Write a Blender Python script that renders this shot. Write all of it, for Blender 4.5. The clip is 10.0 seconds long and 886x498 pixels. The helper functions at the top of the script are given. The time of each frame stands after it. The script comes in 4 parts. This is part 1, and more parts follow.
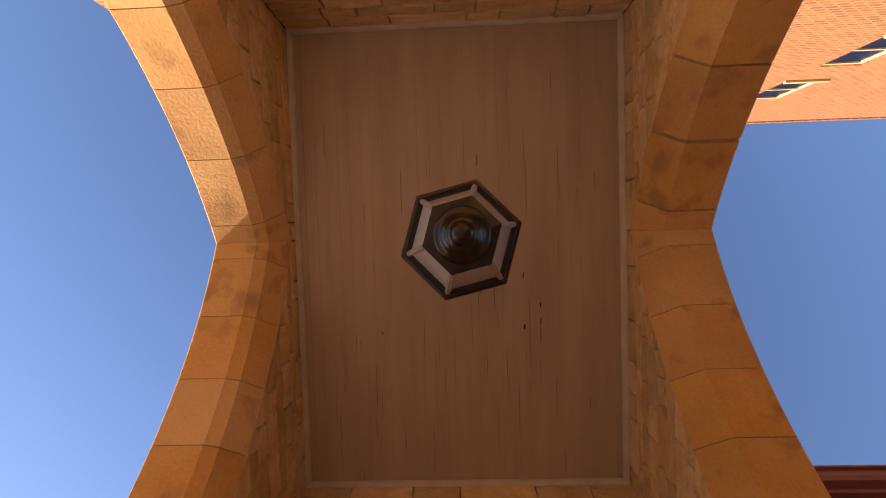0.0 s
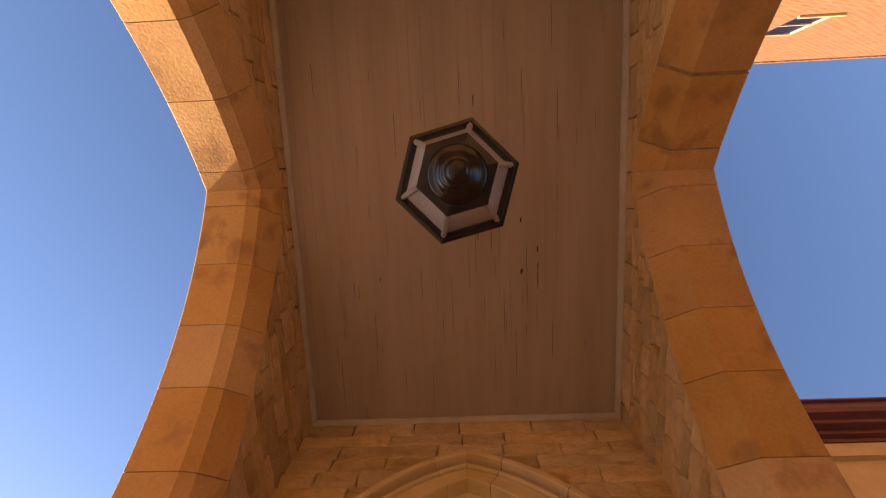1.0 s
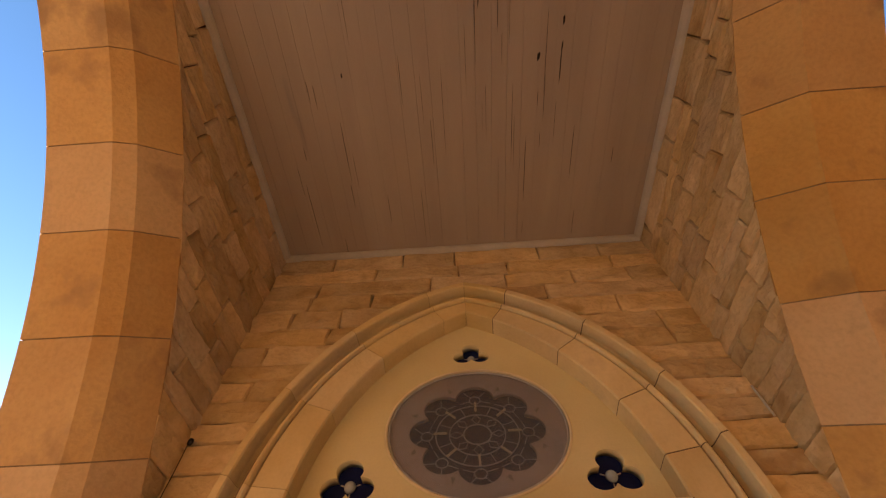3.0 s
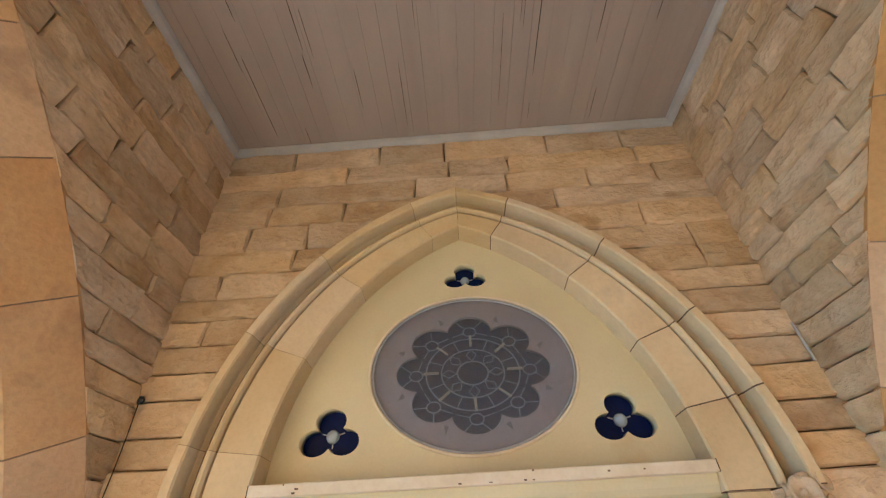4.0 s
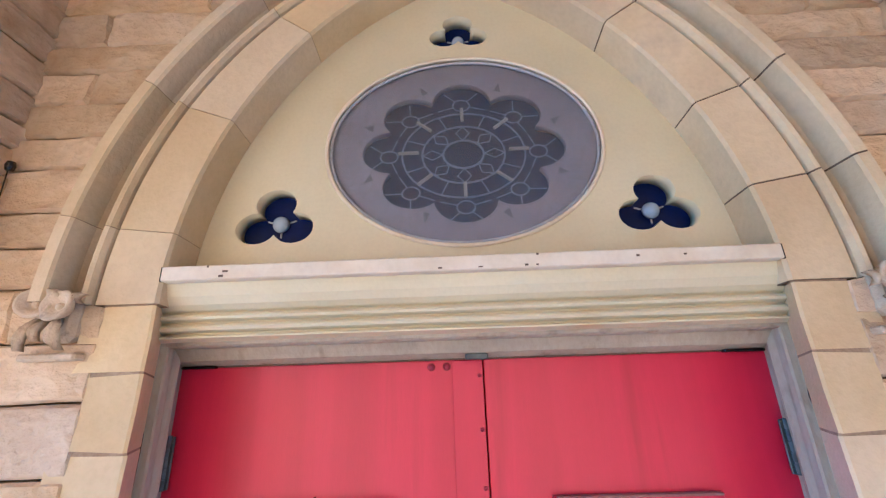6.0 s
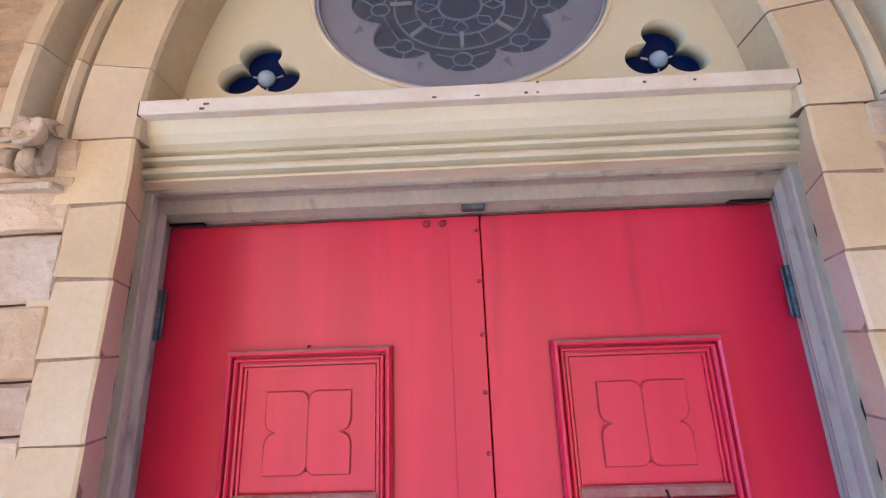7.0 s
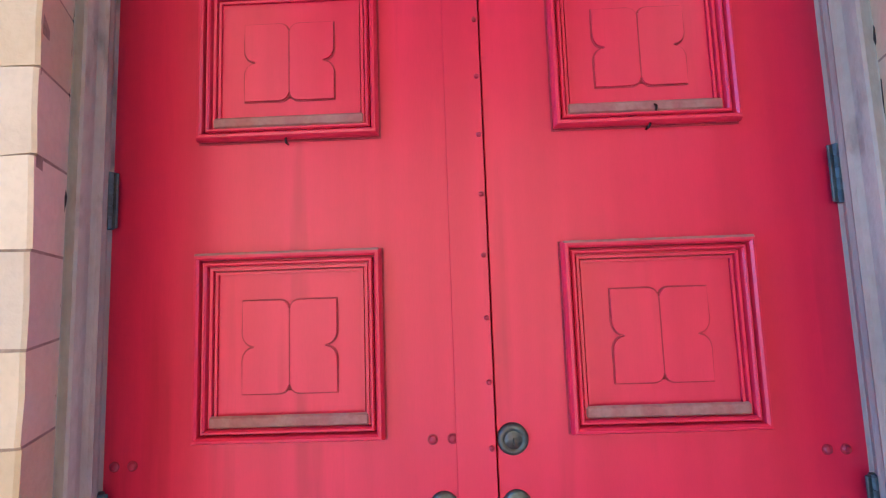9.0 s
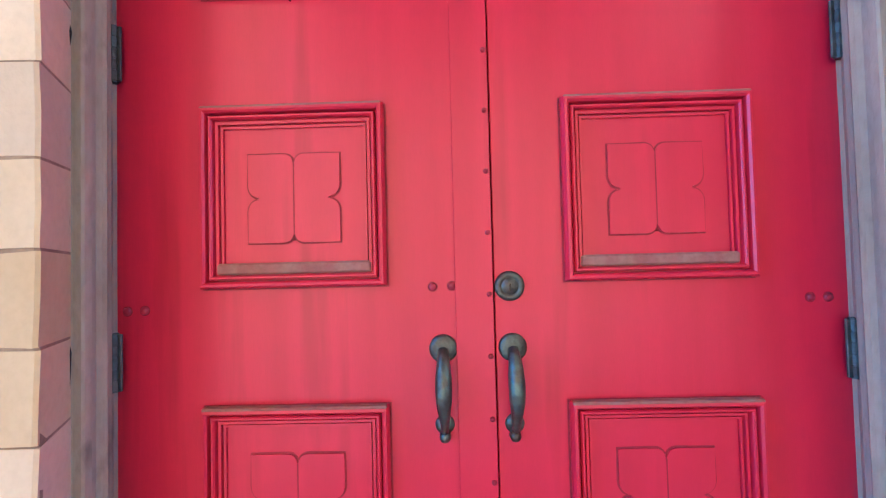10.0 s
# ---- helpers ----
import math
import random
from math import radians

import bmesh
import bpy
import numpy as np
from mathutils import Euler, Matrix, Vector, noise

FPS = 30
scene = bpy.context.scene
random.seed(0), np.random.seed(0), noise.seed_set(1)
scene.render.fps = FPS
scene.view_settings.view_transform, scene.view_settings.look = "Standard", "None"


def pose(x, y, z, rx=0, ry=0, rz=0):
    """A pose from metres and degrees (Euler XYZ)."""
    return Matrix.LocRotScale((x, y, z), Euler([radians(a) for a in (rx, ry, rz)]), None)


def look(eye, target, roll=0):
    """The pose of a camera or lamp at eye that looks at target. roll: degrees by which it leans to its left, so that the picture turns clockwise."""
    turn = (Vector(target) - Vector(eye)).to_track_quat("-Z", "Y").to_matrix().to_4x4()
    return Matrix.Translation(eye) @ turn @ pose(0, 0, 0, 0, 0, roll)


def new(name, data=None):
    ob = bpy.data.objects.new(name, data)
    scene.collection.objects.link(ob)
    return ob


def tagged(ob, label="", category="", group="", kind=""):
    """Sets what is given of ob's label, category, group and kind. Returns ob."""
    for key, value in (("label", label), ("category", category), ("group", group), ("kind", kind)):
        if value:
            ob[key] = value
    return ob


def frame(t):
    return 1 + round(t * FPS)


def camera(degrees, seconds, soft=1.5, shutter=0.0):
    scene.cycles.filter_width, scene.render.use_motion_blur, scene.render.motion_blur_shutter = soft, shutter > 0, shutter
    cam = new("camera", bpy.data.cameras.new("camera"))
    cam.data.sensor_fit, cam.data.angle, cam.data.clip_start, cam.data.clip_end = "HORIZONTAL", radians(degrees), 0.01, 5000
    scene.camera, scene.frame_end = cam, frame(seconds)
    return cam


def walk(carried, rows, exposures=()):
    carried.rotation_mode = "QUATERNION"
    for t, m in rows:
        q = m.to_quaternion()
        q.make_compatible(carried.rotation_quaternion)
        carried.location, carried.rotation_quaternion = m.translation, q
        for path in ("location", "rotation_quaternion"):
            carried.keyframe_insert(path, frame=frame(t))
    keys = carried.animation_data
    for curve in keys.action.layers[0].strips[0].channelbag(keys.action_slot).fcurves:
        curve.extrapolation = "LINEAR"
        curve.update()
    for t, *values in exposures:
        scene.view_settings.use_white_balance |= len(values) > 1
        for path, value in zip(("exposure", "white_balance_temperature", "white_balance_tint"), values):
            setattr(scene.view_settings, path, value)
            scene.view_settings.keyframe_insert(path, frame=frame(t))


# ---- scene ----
cam = camera(94.0, 10.0, soft=1.2)
PATH = [
    (0.0, pose(-0.019, -2.062, 1.289, 177.64, -1.84, 1.76)),
    (0.5, pose(0.021, -2.072, 1.326, 174.23, -2.23, 2.24)),
    (1.0, pose(-0.008, -2.006, 1.323, 170.99, -1.51, 2.57)),
    (1.5, pose(-0.035, -1.929, 1.317, 167.02, -0.67, 2.65)),
    (2.0, pose(-0.037, -1.828, 1.578, 161.50, -0.40, 2.99)),
    (2.5, pose(-0.036, -1.726, 1.757, 155.80, -0.35, 3.65)),
    (4.0, pose(-0.043, -1.586, 2.556, 127.24, 2.48, 3.30)),
    (4.5, pose(-0.033, -1.416, 2.608, 121.21, 2.20, 3.08)),
    (5.0, pose(-0.040, -1.263, 2.603, 116.40, 1.95, 2.36)),
    (6.5, pose(-0.032, -0.931, 2.332, 106.43, 1.64, 1.99)),
    (7.0, pose(-0.037, -0.877, 2.168, 104.26, 1.90, 1.95)),
    (7.5, pose(-0.041, -0.823, 1.977, 102.81, 2.16, 1.60)),
    (8.0, pose(-0.045, -0.779, 1.788, 100.33, 2.21, 1.52)),
    (8.5, pose(-0.046, -0.741, 1.617, 96.40, 2.24, 1.36)),
    (9.0, pose(-0.047, -0.715, 1.410, 94.98, 1.93, 1.24)),
    (9.5, pose(-0.053, -0.702, 1.244, 92.67, 1.62, 1.11)),
    (10.0, pose(-0.057, -0.723, 1.118, 91.58, 1.42, 1.17)),
]
EXPOSURES = [
    (0.0, 1.60, 9500, 29), (2.5, 1.80, 10500, 29), (2.7, 1.82, 10000, 24), (3.8, 2.94, 4680, -14), (4.2, 3.17, 4320, -16),
    (5.2, 3.46, 4020, -13), (6.3, 3.38, 3800, -3), (8.0, 3.40, 3840, -3), (10.0, 3.50, 3960, -5),
]
walk(cam, PATH, EXPOSURES)

# ---- world and light ----
SUN = Vector((-0.75, 0.62, 0.20)).normalized()
world = bpy.data.worlds.new("world")
scene.world = world
world.use_nodes = True
wn = world.node_tree.nodes
sky = wn.new("ShaderNodeTexSky")
sky.sky_type = "NISHITA"
sky.sun_disc = False
sky.sun_elevation = math.asin(SUN.z)
sky.sun_rotation = math.atan2(SUN.x, SUN.y)
sky.air_density, sky.dust_density, sky.ozone_density = 1.0, 0.25, 6.0
wn["Background"].inputs["Strength"].default_value = 0.13
world.node_tree.links.new(sky.outputs["Color"], wn["Background"].inputs["Color"])
sun = new("sun", bpy.data.lights.new("sun", "SUN"))
sun.data.energy, sun.data.angle, sun.data.color = 3.6, radians(0.5), (1.0, 0.86, 0.68)
sun.matrix_world = look(SUN * 40, (0, 0, 0))


# ---- materials ----
def material(name, base, alt, rough=0.85, scale=6.0, fine=60.0, bump=0.25, metal=0.0, per_object=0.0, stain=None, spec=0.3, stretch=(1, 1, 1), grit=0.35):
    m = bpy.data.materials.new(name)
    m.use_nodes = True
    t, n = m.node_tree, m.node_tree.nodes
    p = n["Principled BSDF"]
    co = n.new("ShaderNodeTexCoord")
    mp = n.new("ShaderNodeMapping")
    mp.inputs["Scale"].default_value = stretch
    big, small = n.new("ShaderNodeTexNoise"), n.new("ShaderNodeTexNoise")
    big.inputs["Scale"].default_value, big.inputs["Detail"].default_value = scale, 6
    small.inputs["Scale"].default_value, small.inputs["Detail"].default_value = fine, 4
    t.links.new(co.outputs["Object"], mp.inputs["Vector"])
    info = n.new("ShaderNodeObjectInfo")
    shift = n.new("ShaderNodeVectorMath")
    shift.operation = "ADD"
    far = n.new("ShaderNodeMath")
    far.operation = "MULTIPLY"
    far.inputs[1].default_value = 37.0
    t.links.new(info.outputs["Random"], far.inputs[0])
    t.links.new(mp.outputs["Vector"], shift.inputs[0])
    t.links.new(far.outputs[0], shift.inputs[1])
    for tex in (big, small):
        t.links.new(shift.outputs[0], tex.inputs["Vector"])
    ramp = n.new("ShaderNodeValToRGB")
    ramp.color_ramp.elements[0].position, ramp.color_ramp.elements[1].position = 0.32, 0.68
    ramp.color_ramp.elements[0].color, ramp.color_ramp.elements[1].color = (*alt, 1), (*base, 1)
    t.links.new(big.outputs["Fac"], ramp.inputs["Fac"])
    colour = ramp.outputs["Color"]
    grain = n.new("ShaderNodeMix")
    grain.data_type, grain.blend_type = "RGBA", "MULTIPLY"
    grain.inputs["Factor"].default_value = grit
    gr = n.new("ShaderNodeValToRGB")
    gr.color_ramp.elements[0].position, gr.color_ramp.elements[1].position = 0.3, 0.6
    gr.color_ramp.elements[0].color = (0.55, 0.5, 0.45, 1)
    t.links.new(small.outputs["Fac"], gr.inputs["Fac"])
    t.links.new(colour, grain.inputs[6])
    t.links.new(gr.outputs["Color"], grain.inputs[7])
    colour = grain.outputs[2]
    if stain:
        st = n.new("ShaderNodeTexNoise")
        st.inputs["Scale"].default_value, st.inputs["Detail"].default_value = stain[1], 8
        t.links.new(shift.outputs[0], st.inputs["Vector"])
        sr = n.new("ShaderNodeValToRGB")
        sr.color_ramp.elements[0].position, sr.color_ramp.elements[1].position = stain[2], stain[2] + 0.12
        sr.color_ramp.elements[0].color, sr.color_ramp.elements[1].color = (0, 0, 0, 1), (0.75, 0.75, 0.75, 1)
        t.links.new(st.outputs["Fac"], sr.inputs["Fac"])
        mix = n.new("ShaderNodeMix")
        mix.data_type = "RGBA"
        mix.inputs[7].default_value = (*stain[0], 1)
        t.links.new(sr.outputs["Color"], mix.inputs["Factor"])
        t.links.new(colour, mix.inputs[6])
        colour = mix.outputs[2]
    if per_object:
        hsv = n.new("ShaderNodeHueSaturation")
        rng = n.new("ShaderNodeMapRange")
        rng.inputs["To Min"].default_value, rng.inputs["To Max"].default_value = 1 - per_object, 1 + per_object
        t.links.new(info.outputs["Random"], rng.inputs["Value"])
        t.links.new(rng.outputs["Result"], hsv.inputs["Value"])
        rs = n.new("ShaderNodeMapRange")
        rs.inputs["To Min"].default_value, rs.inputs["To Max"].default_value = 1.08, 0.86
        frac = n.new("ShaderNodeMath")
        frac.operation = "FRACT"
        t.links.new(far.outputs[0], frac.inputs[0])
        t.links.new(frac.outputs[0], rs.inputs["Value"])
        t.links.new(rs.outputs["Result"], hsv.inputs["Saturation"])
        t.links.new(colour, hsv.inputs["Color"])
        colour = hsv.outputs["Color"]
    t.links.new(colour, p.inputs["Base Color"])
    b = n.new("ShaderNodeBump")
    b.inputs["Strength"].default_value, b.inputs["Distance"].default_value = bump, 0.01
    t.links.new(small.outputs["Fac"], b.inputs["Height"])
    b2 = n.new("ShaderNodeBump")
    b2.inputs["Strength"].default_value, b2.inputs["Distance"].default_value = bump, 0.03
    t.links.new(big.outputs["Fac"], b2.inputs["Height"])
    t.links.new(b.outputs["Normal"], b2.inputs["Normal"])
    t.links.new(b2.outputs["Normal"], p.inputs["Normal"])
    p.inputs["Roughness"].default_value, p.inputs["Metallic"].default_value = rough, metal
    p.inputs["Specular IOR Level"].default_value = spec
    return m


RUBBLE = material("rock_faced_sandstone", (0.72, 0.55, 0.33), (0.57, 0.40, 0.21), 0.92, 5.0, 34, 1.0, per_object=0.17, stain=((0.40, 0.25, 0.11), 4.0, 0.60), stretch=(1, 1, 1.35), grit=0.22)
ASHLAR = material("dressed_sandstone", (0.68, 0.435, 0.19), (0.56, 0.32, 0.125), 0.88, 1.7, 55, 0.32, per_object=0.07, stain=((0.37, 0.215, 0.10), 4.5, 0.57), grit=0.22)
PALE = material("pale_dressed_sandstone", (0.72, 0.575, 0.325), (0.59, 0.445, 0.23), 0.9, 3.0, 60, 0.22, per_object=0.08, stain=((0.46, 0.34, 0.22), 3.0, 0.64), grit=0.12)
CARVED = material("weathered_carved_stone", (0.66, 0.52, 0.335), (0.52, 0.40, 0.25), 0.92, 14, 90, 0.3, stain=((0.26, 0.19, 0.13), 18.0, 0.60), grit=0.2)
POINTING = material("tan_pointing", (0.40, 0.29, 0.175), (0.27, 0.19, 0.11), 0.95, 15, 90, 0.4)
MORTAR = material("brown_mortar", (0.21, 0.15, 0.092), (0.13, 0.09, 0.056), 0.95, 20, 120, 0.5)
CREAM = material("cream_paint", (0.70, 0.625, 0.39), (0.63, 0.55, 0.325), 0.55, 2.5, 90, 0.06, stain=((0.55, 0.44, 0.22), 3.0, 0.62), spec=0.4, grit=0.08)
GREY = material("weathered_grey_paint", (0.47, 0.40, 0.285), (0.37, 0.31, 0.22), 0.8, 5, 70, 0.25, stain=((0.17, 0.14, 0.10), 14.0, 0.60), spec=0.15, stretch=(1, 1, 0.4), grit=0.2)
RED = material("red_door_paint", (0.60, 0.011, 0.056), (0.50, 0.008, 0.042), 0.34, 2.2, 120, 0.03, spec=0.56, stain=((0.38, 0.008, 0.030), 2.2, 0.60), stretch=(5, 1, 0.35), grit=0.10)
# Darker red for crease dirt and for edge shadow drawn in colour on the doors.
GRIMESHADE = material("grime_and_crease_shade", (0.33, 0.027, 0.047), (0.23, 0.022, 0.035), 0.6, 9, 90, 0.1)
DUSTY = material("dusty_red_paint", (0.33, 0.19, 0.155), (0.30, 0.11, 0.10), 0.8, 22, 90, 0.1)
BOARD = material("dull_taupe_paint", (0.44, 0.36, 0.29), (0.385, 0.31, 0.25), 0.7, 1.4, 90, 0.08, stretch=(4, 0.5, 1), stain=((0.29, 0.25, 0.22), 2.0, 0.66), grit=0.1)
TRIM = material("pale_grey_trim_paint", (0.55, 0.52, 0.47), (0.45, 0.42, 0.37), 0.6, 6, 80, 0.1, grit=0.1)
IRON = material("black_painted_iron", (0.034, 0.030, 0.028), (0.018, 0.016, 0.015), 0.27, 10, 90, 0.08, metal=0.5, spec=0.7)
BARS = material("grey_lantern_bars", (0.46, 0.43, 0.43), (0.33, 0.30, 0.30), 0.45, 12, 90, 0.1, metal=0.3)
BRONZE = material("verdigris_bronze", (0.13, 0.17, 0.15), (0.10, 0.085, 0.07), 0.42, 25, 120, 0.15, metal=0.75, stain=((0.16, 0.24, 0.21), 18.0, 0.55))
HINGE = material("weathered_hinge_steel", (0.15, 0.17, 0.16), (0.08, 0.08, 0.075), 0.55, 20, 100, 0.2, metal=0.6)
LEAD = material("lead_came", (0.52, 0.52, 0.54), (0.40, 0.40, 0.43), 0.5, 20, 90, 0.1, metal=0.3)
WHITE = material("off_white_paint", (0.80, 0.71, 0.53), (0.68, 0.57, 0.38), 0.5, 9, 80, 0.05, grit=0.1)
TRACERY = material("brown_tracery_board", (0.64, 0.53, 0.46), (0.54, 0.44, 0.38), 0.75, 5, 80, 0.1)
TRACERYPIT = material("dark_board_pit", (0.36, 0.29, 0.25), (0.28, 0.22, 0.19), 0.8, 9, 80, 0.1)
DARKGLASS = material("dark_stained_glass", (0.006, 0.013, 0.042), (0.012, 0.013, 0.030), 0.45, 9, 60, 0.08, spec=0.25)
BLUEGLASS = material("dark_blue_glass", (0.003, 0.008, 0.055), (0.005, 0.012, 0.08), 0.3, 6, 40, 0.05, spec=0.12)
PAVING = material("concrete_paving", (0.46, 0.41, 0.345), (0.38, 0.34, 0.285), 0.9, 2.0, 60, 0.2)
SLATE = material("roof_slate", (0.09, 0.085, 0.09), (0.06, 0.06, 0.065), 0.7, 4, 50, 0.3)
PEARL = material("pale_blue_glass_boss", (0.40, 0.47, 0.56), (0.30, 0.36, 0.45), 0.2, 20, 90, 0.05, spec=0.5, grit=0.1)
DARKRED = material("grimy_red_bolt_paint", (0.36, 0.018, 0.05), (0.24, 0.014, 0.035), 0.4, 30, 120, 0.1, spec=0.4)
MAROON = material("maroon_gutter_paint", (0.16, 0.035, 0.03), (0.11, 0.025, 0.022), 0.45, 4, 60, 0.05, spec=0.5, grit=0.1)
CRACK = material("dark_split", (0.035, 0.024, 0.018), (0.02, 0.014, 0.01), 0.9, 30, 90, 0.1)


def brick_material():
    m = bpy.data.materials.new("orange_brick")
    m.use_nodes = True
    t, n = m.node_tree, m.node_tree.nodes
    p = n["Principled BSDF"]
    co, sw, cb = n.new("ShaderNodeTexCoord"), n.new("ShaderNodeSeparateXYZ"), n.new("ShaderNodeCombineXYZ")
    t.links.new(co.outputs["Object"], sw.inputs[0])
    t.links.new(sw.outputs["X"], cb.inputs["X"])
    t.links.new(sw.outputs["Z"], cb.inputs["Y"])
    br = n.new("ShaderNodeTexBrick")
    br.inputs["Scale"].default_value = 1.0
    br.inputs["Brick Width"].default_value, br.inputs["Row Height"].default_value, br.inputs["Mortar Size"].default_value = 0.36, 0.125, 0.024
    br.inputs["Color1"].default_value, br.inputs["Color2"].default_value, br.inputs["Mortar"].default_value = (0.22, 0.066, 0.022, 1), (0.38, 0.140, 0.045, 1), (0.37, 0.245, 0.14, 1)
    t.links.new(cb.outputs[0], br.inputs["Vector"])
    t.links.new(br.outputs["Color"], p.inputs["Base Color"])
    bp = n.new("ShaderNodeBump")
    bp.inputs["Strength"].default_value, bp.inputs["Distance"].default_value = 0.6, 0.02
    bp.invert = True
    t.links.new(br.outputs["Fac"], bp.inputs["Height"])
    t.links.new(bp.outputs["Normal"], p.inputs["Normal"])
    p.inputs["Roughness"].default_value = 0.9
    return m


BRICK = brick_material()


def glass_material(name, tint, film, dull):
    """Thin pane: lets light through, with a dusty film and a glossy coat."""
    m = bpy.data.materials.new(name)
    m.use_nodes = True
    t, n = m.node_tree, m.node_tree.nodes
    n.remove(n["Principled BSDF"])
    clear, dust, gloss = n.new("ShaderNodeBsdfTransparent"), n.new("ShaderNodeBsdfDiffuse"), n.new("ShaderNodeBsdfGlossy")
    clear.inputs["Color"].default_value = (*tint, 1)
    dust.inputs["Color"].default_value = (*film, 1)
    gloss.inputs["Roughness"].default_value = 0.3
    ns, mr = n.new("ShaderNodeTexNoise"), n.new("ShaderNodeMapRange")
    ns.inputs["Scale"].default_value, ns.inputs["Detail"].default_value = 5.0, 5
    mr.inputs["To Min"].default_value, mr.inputs["To Max"].default_value = dull * 0.6, dull * 1.4
    t.links.new(ns.outputs["Fac"], mr.inputs["Value"])
    a, b, fr = n.new("ShaderNodeMixShader"), n.new("ShaderNodeMixShader"), n.new("ShaderNodeFresnel")
    fr.inputs["IOR"].default_value = 1.22
    t.links.new(mr.outputs["Result"], a.inputs[0])
    t.links.new(clear.outputs[0], a.inputs[1])
    t.links.new(dust.outputs[0], a.inputs[2])
    t.links.new(fr.outputs[0], b.inputs[0])
    t.links.new(a.outputs[0], b.inputs[1])
    t.links.new(gloss.outputs[0], b.inputs[2])
    t.links.new(b.outputs[0], n["Material Output"].inputs["Surface"])
    return m


DUSTYPANE = glass_material("dusty_clear_pane", (0.86, 0.89, 0.95), (0.34, 0.345, 0.385), 0.14)


def opal_material():
    m = bpy.data.materials.new("opal_white_glass")
    m.use_nodes = True
    t, n = m.node_tree, m.node_tree.nodes
    n.remove(n["Principled BSDF"])
    d, tr, g = n.new("ShaderNodeBsdfDiffuse"), n.new("ShaderNodeBsdfTranslucent"), n.new("ShaderNodeBsdfGlossy")
    d.inputs["Color"].default_value = (0.95, 0.94, 0.95, 1)
    tr.inputs["Color"].default_value = (0.96, 0.95, 0.96, 1)
    g.inputs["Roughness"].default_value = 0.2
    a, b, fr = n.new("ShaderNodeMixShader"), n.new("ShaderNodeMixShader"), n.new("ShaderNodeFresnel")
    a.inputs[0].default_value = 0.6
    t.links.new(d.outputs[0], a.inputs[1])
    t.links.new(tr.outputs[0], a.inputs[2])
    t.links.new(fr.outputs[0], b.inputs[0])
    t.links.new(a.outputs[0], b.inputs[1])
    t.links.new(g.outputs[0], b.inputs[2])
    t.links.new(b.outputs[0], n["Material Output"].inputs["Surface"])
    return m


OPAL = opal_material()


# ---- builders ----
def part(name, bm, mat, parent=None, label="", smooth=False):
    me = bpy.data.meshes.new(name)
    bmesh.ops.recalc_face_normals(bm, faces=bm.faces)
    bm.to_mesh(me)
    bm.free()
    me.materials.append(mat)
    if smooth:
        for f in me.polygons:
            f.use_smooth = True
    ob = new(name, me)
    if parent:
        ob.parent = parent
    if label:
        ob["label"] = label
    return ob


def empty(name, at=(0, 0, 0)):
    ob = new(name)
    ob.location = at
    ob.empty_display_size = 0.1
    return ob


def box(x0, x1, y0, y1, z0, z1, bevel=0.0, bm=None, seg=1):
    b = bmesh.new()
    bmesh.ops.create_cube(b, size=1)
    for v in b.verts:
        v.co = ((x0 + x1) / 2 + v.co.x * (x1 - x0), (y0 + y1) / 2 + v.co.y * (y1 - y0), (z0 + z1) / 2 + v.co.z * (z1 - z0))
    if bevel:
        bmesh.ops.bevel(b, geom=b.edges[:], offset=bevel, segments=seg, affect="EDGES", profile=0.5)
    if bm is None:
        return b
    me = bpy.data.meshes.new("tmp")
    b.to_mesh(me)
    b.free()
    bm.from_mesh(me)
    bpy.data.meshes.remove(me)
    return bm


def rings(bm, loops, closed=True, cap=True):
    """Faces between rows of points of equal length; closed: each row is a ring."""
    vs = [[bm.verts.new(p) for p in row] for row in loops]
    n = len(loops[0])
    for a, b in zip(vs, vs[1:]):
        for i in range(n if closed else n - 1):
            bm.faces.new((a[i], a[(i + 1) % n], b[(i + 1) % n], b[i]))
    if cap and closed:
        bm.faces.new(vs[0])
        bm.faces.new(vs[-1])
    return bm


def lathe(profile, n=24, centre=(0, 0, 0), tilt=None, bm=None):
    """Rows of (radius, height) turned about z."""
    bm = bm or bmesh.new()
    rows = []
    for r, h in profile:
        rows.append([Vector((max(r, 1e-4) * math.cos(2 * math.pi * i / n), max(r, 1e-4) * math.sin(2 * math.pi * i / n), h)) for i in range(n)])
    if tilt is not None:
        rows = [[tilt @ p for p in row] for row in rows]
    return rings(bm, [[p + Vector(centre) for p in row] for row in rows])


def tube(points, radii, n=8, bm=None):
    bm = bm or bmesh.new()
    pts = [Vector(p) for p in points]
    rows = []
    side = Vector((0.96, 0.2, 0.2))
    for i, p in enumerate(pts):
        t = (pts[min(i + 1, len(pts) - 1)] - pts[max(i - 1, 0)]).normalized()
        u = side - t * side.dot(t)
        if u.length < 0.05:
            u = t.orthogonal()
        side = u.normalized()
        v = t.cross(side)
        r = radii[i] if hasattr(radii, "__len__") else radii
        rows.append([p + side * (r * math.cos(2 * math.pi * k / n)) + v * (r * math.sin(2 * math.pi * k / n)) for k in range(n)])
    return rings(bm, rows)


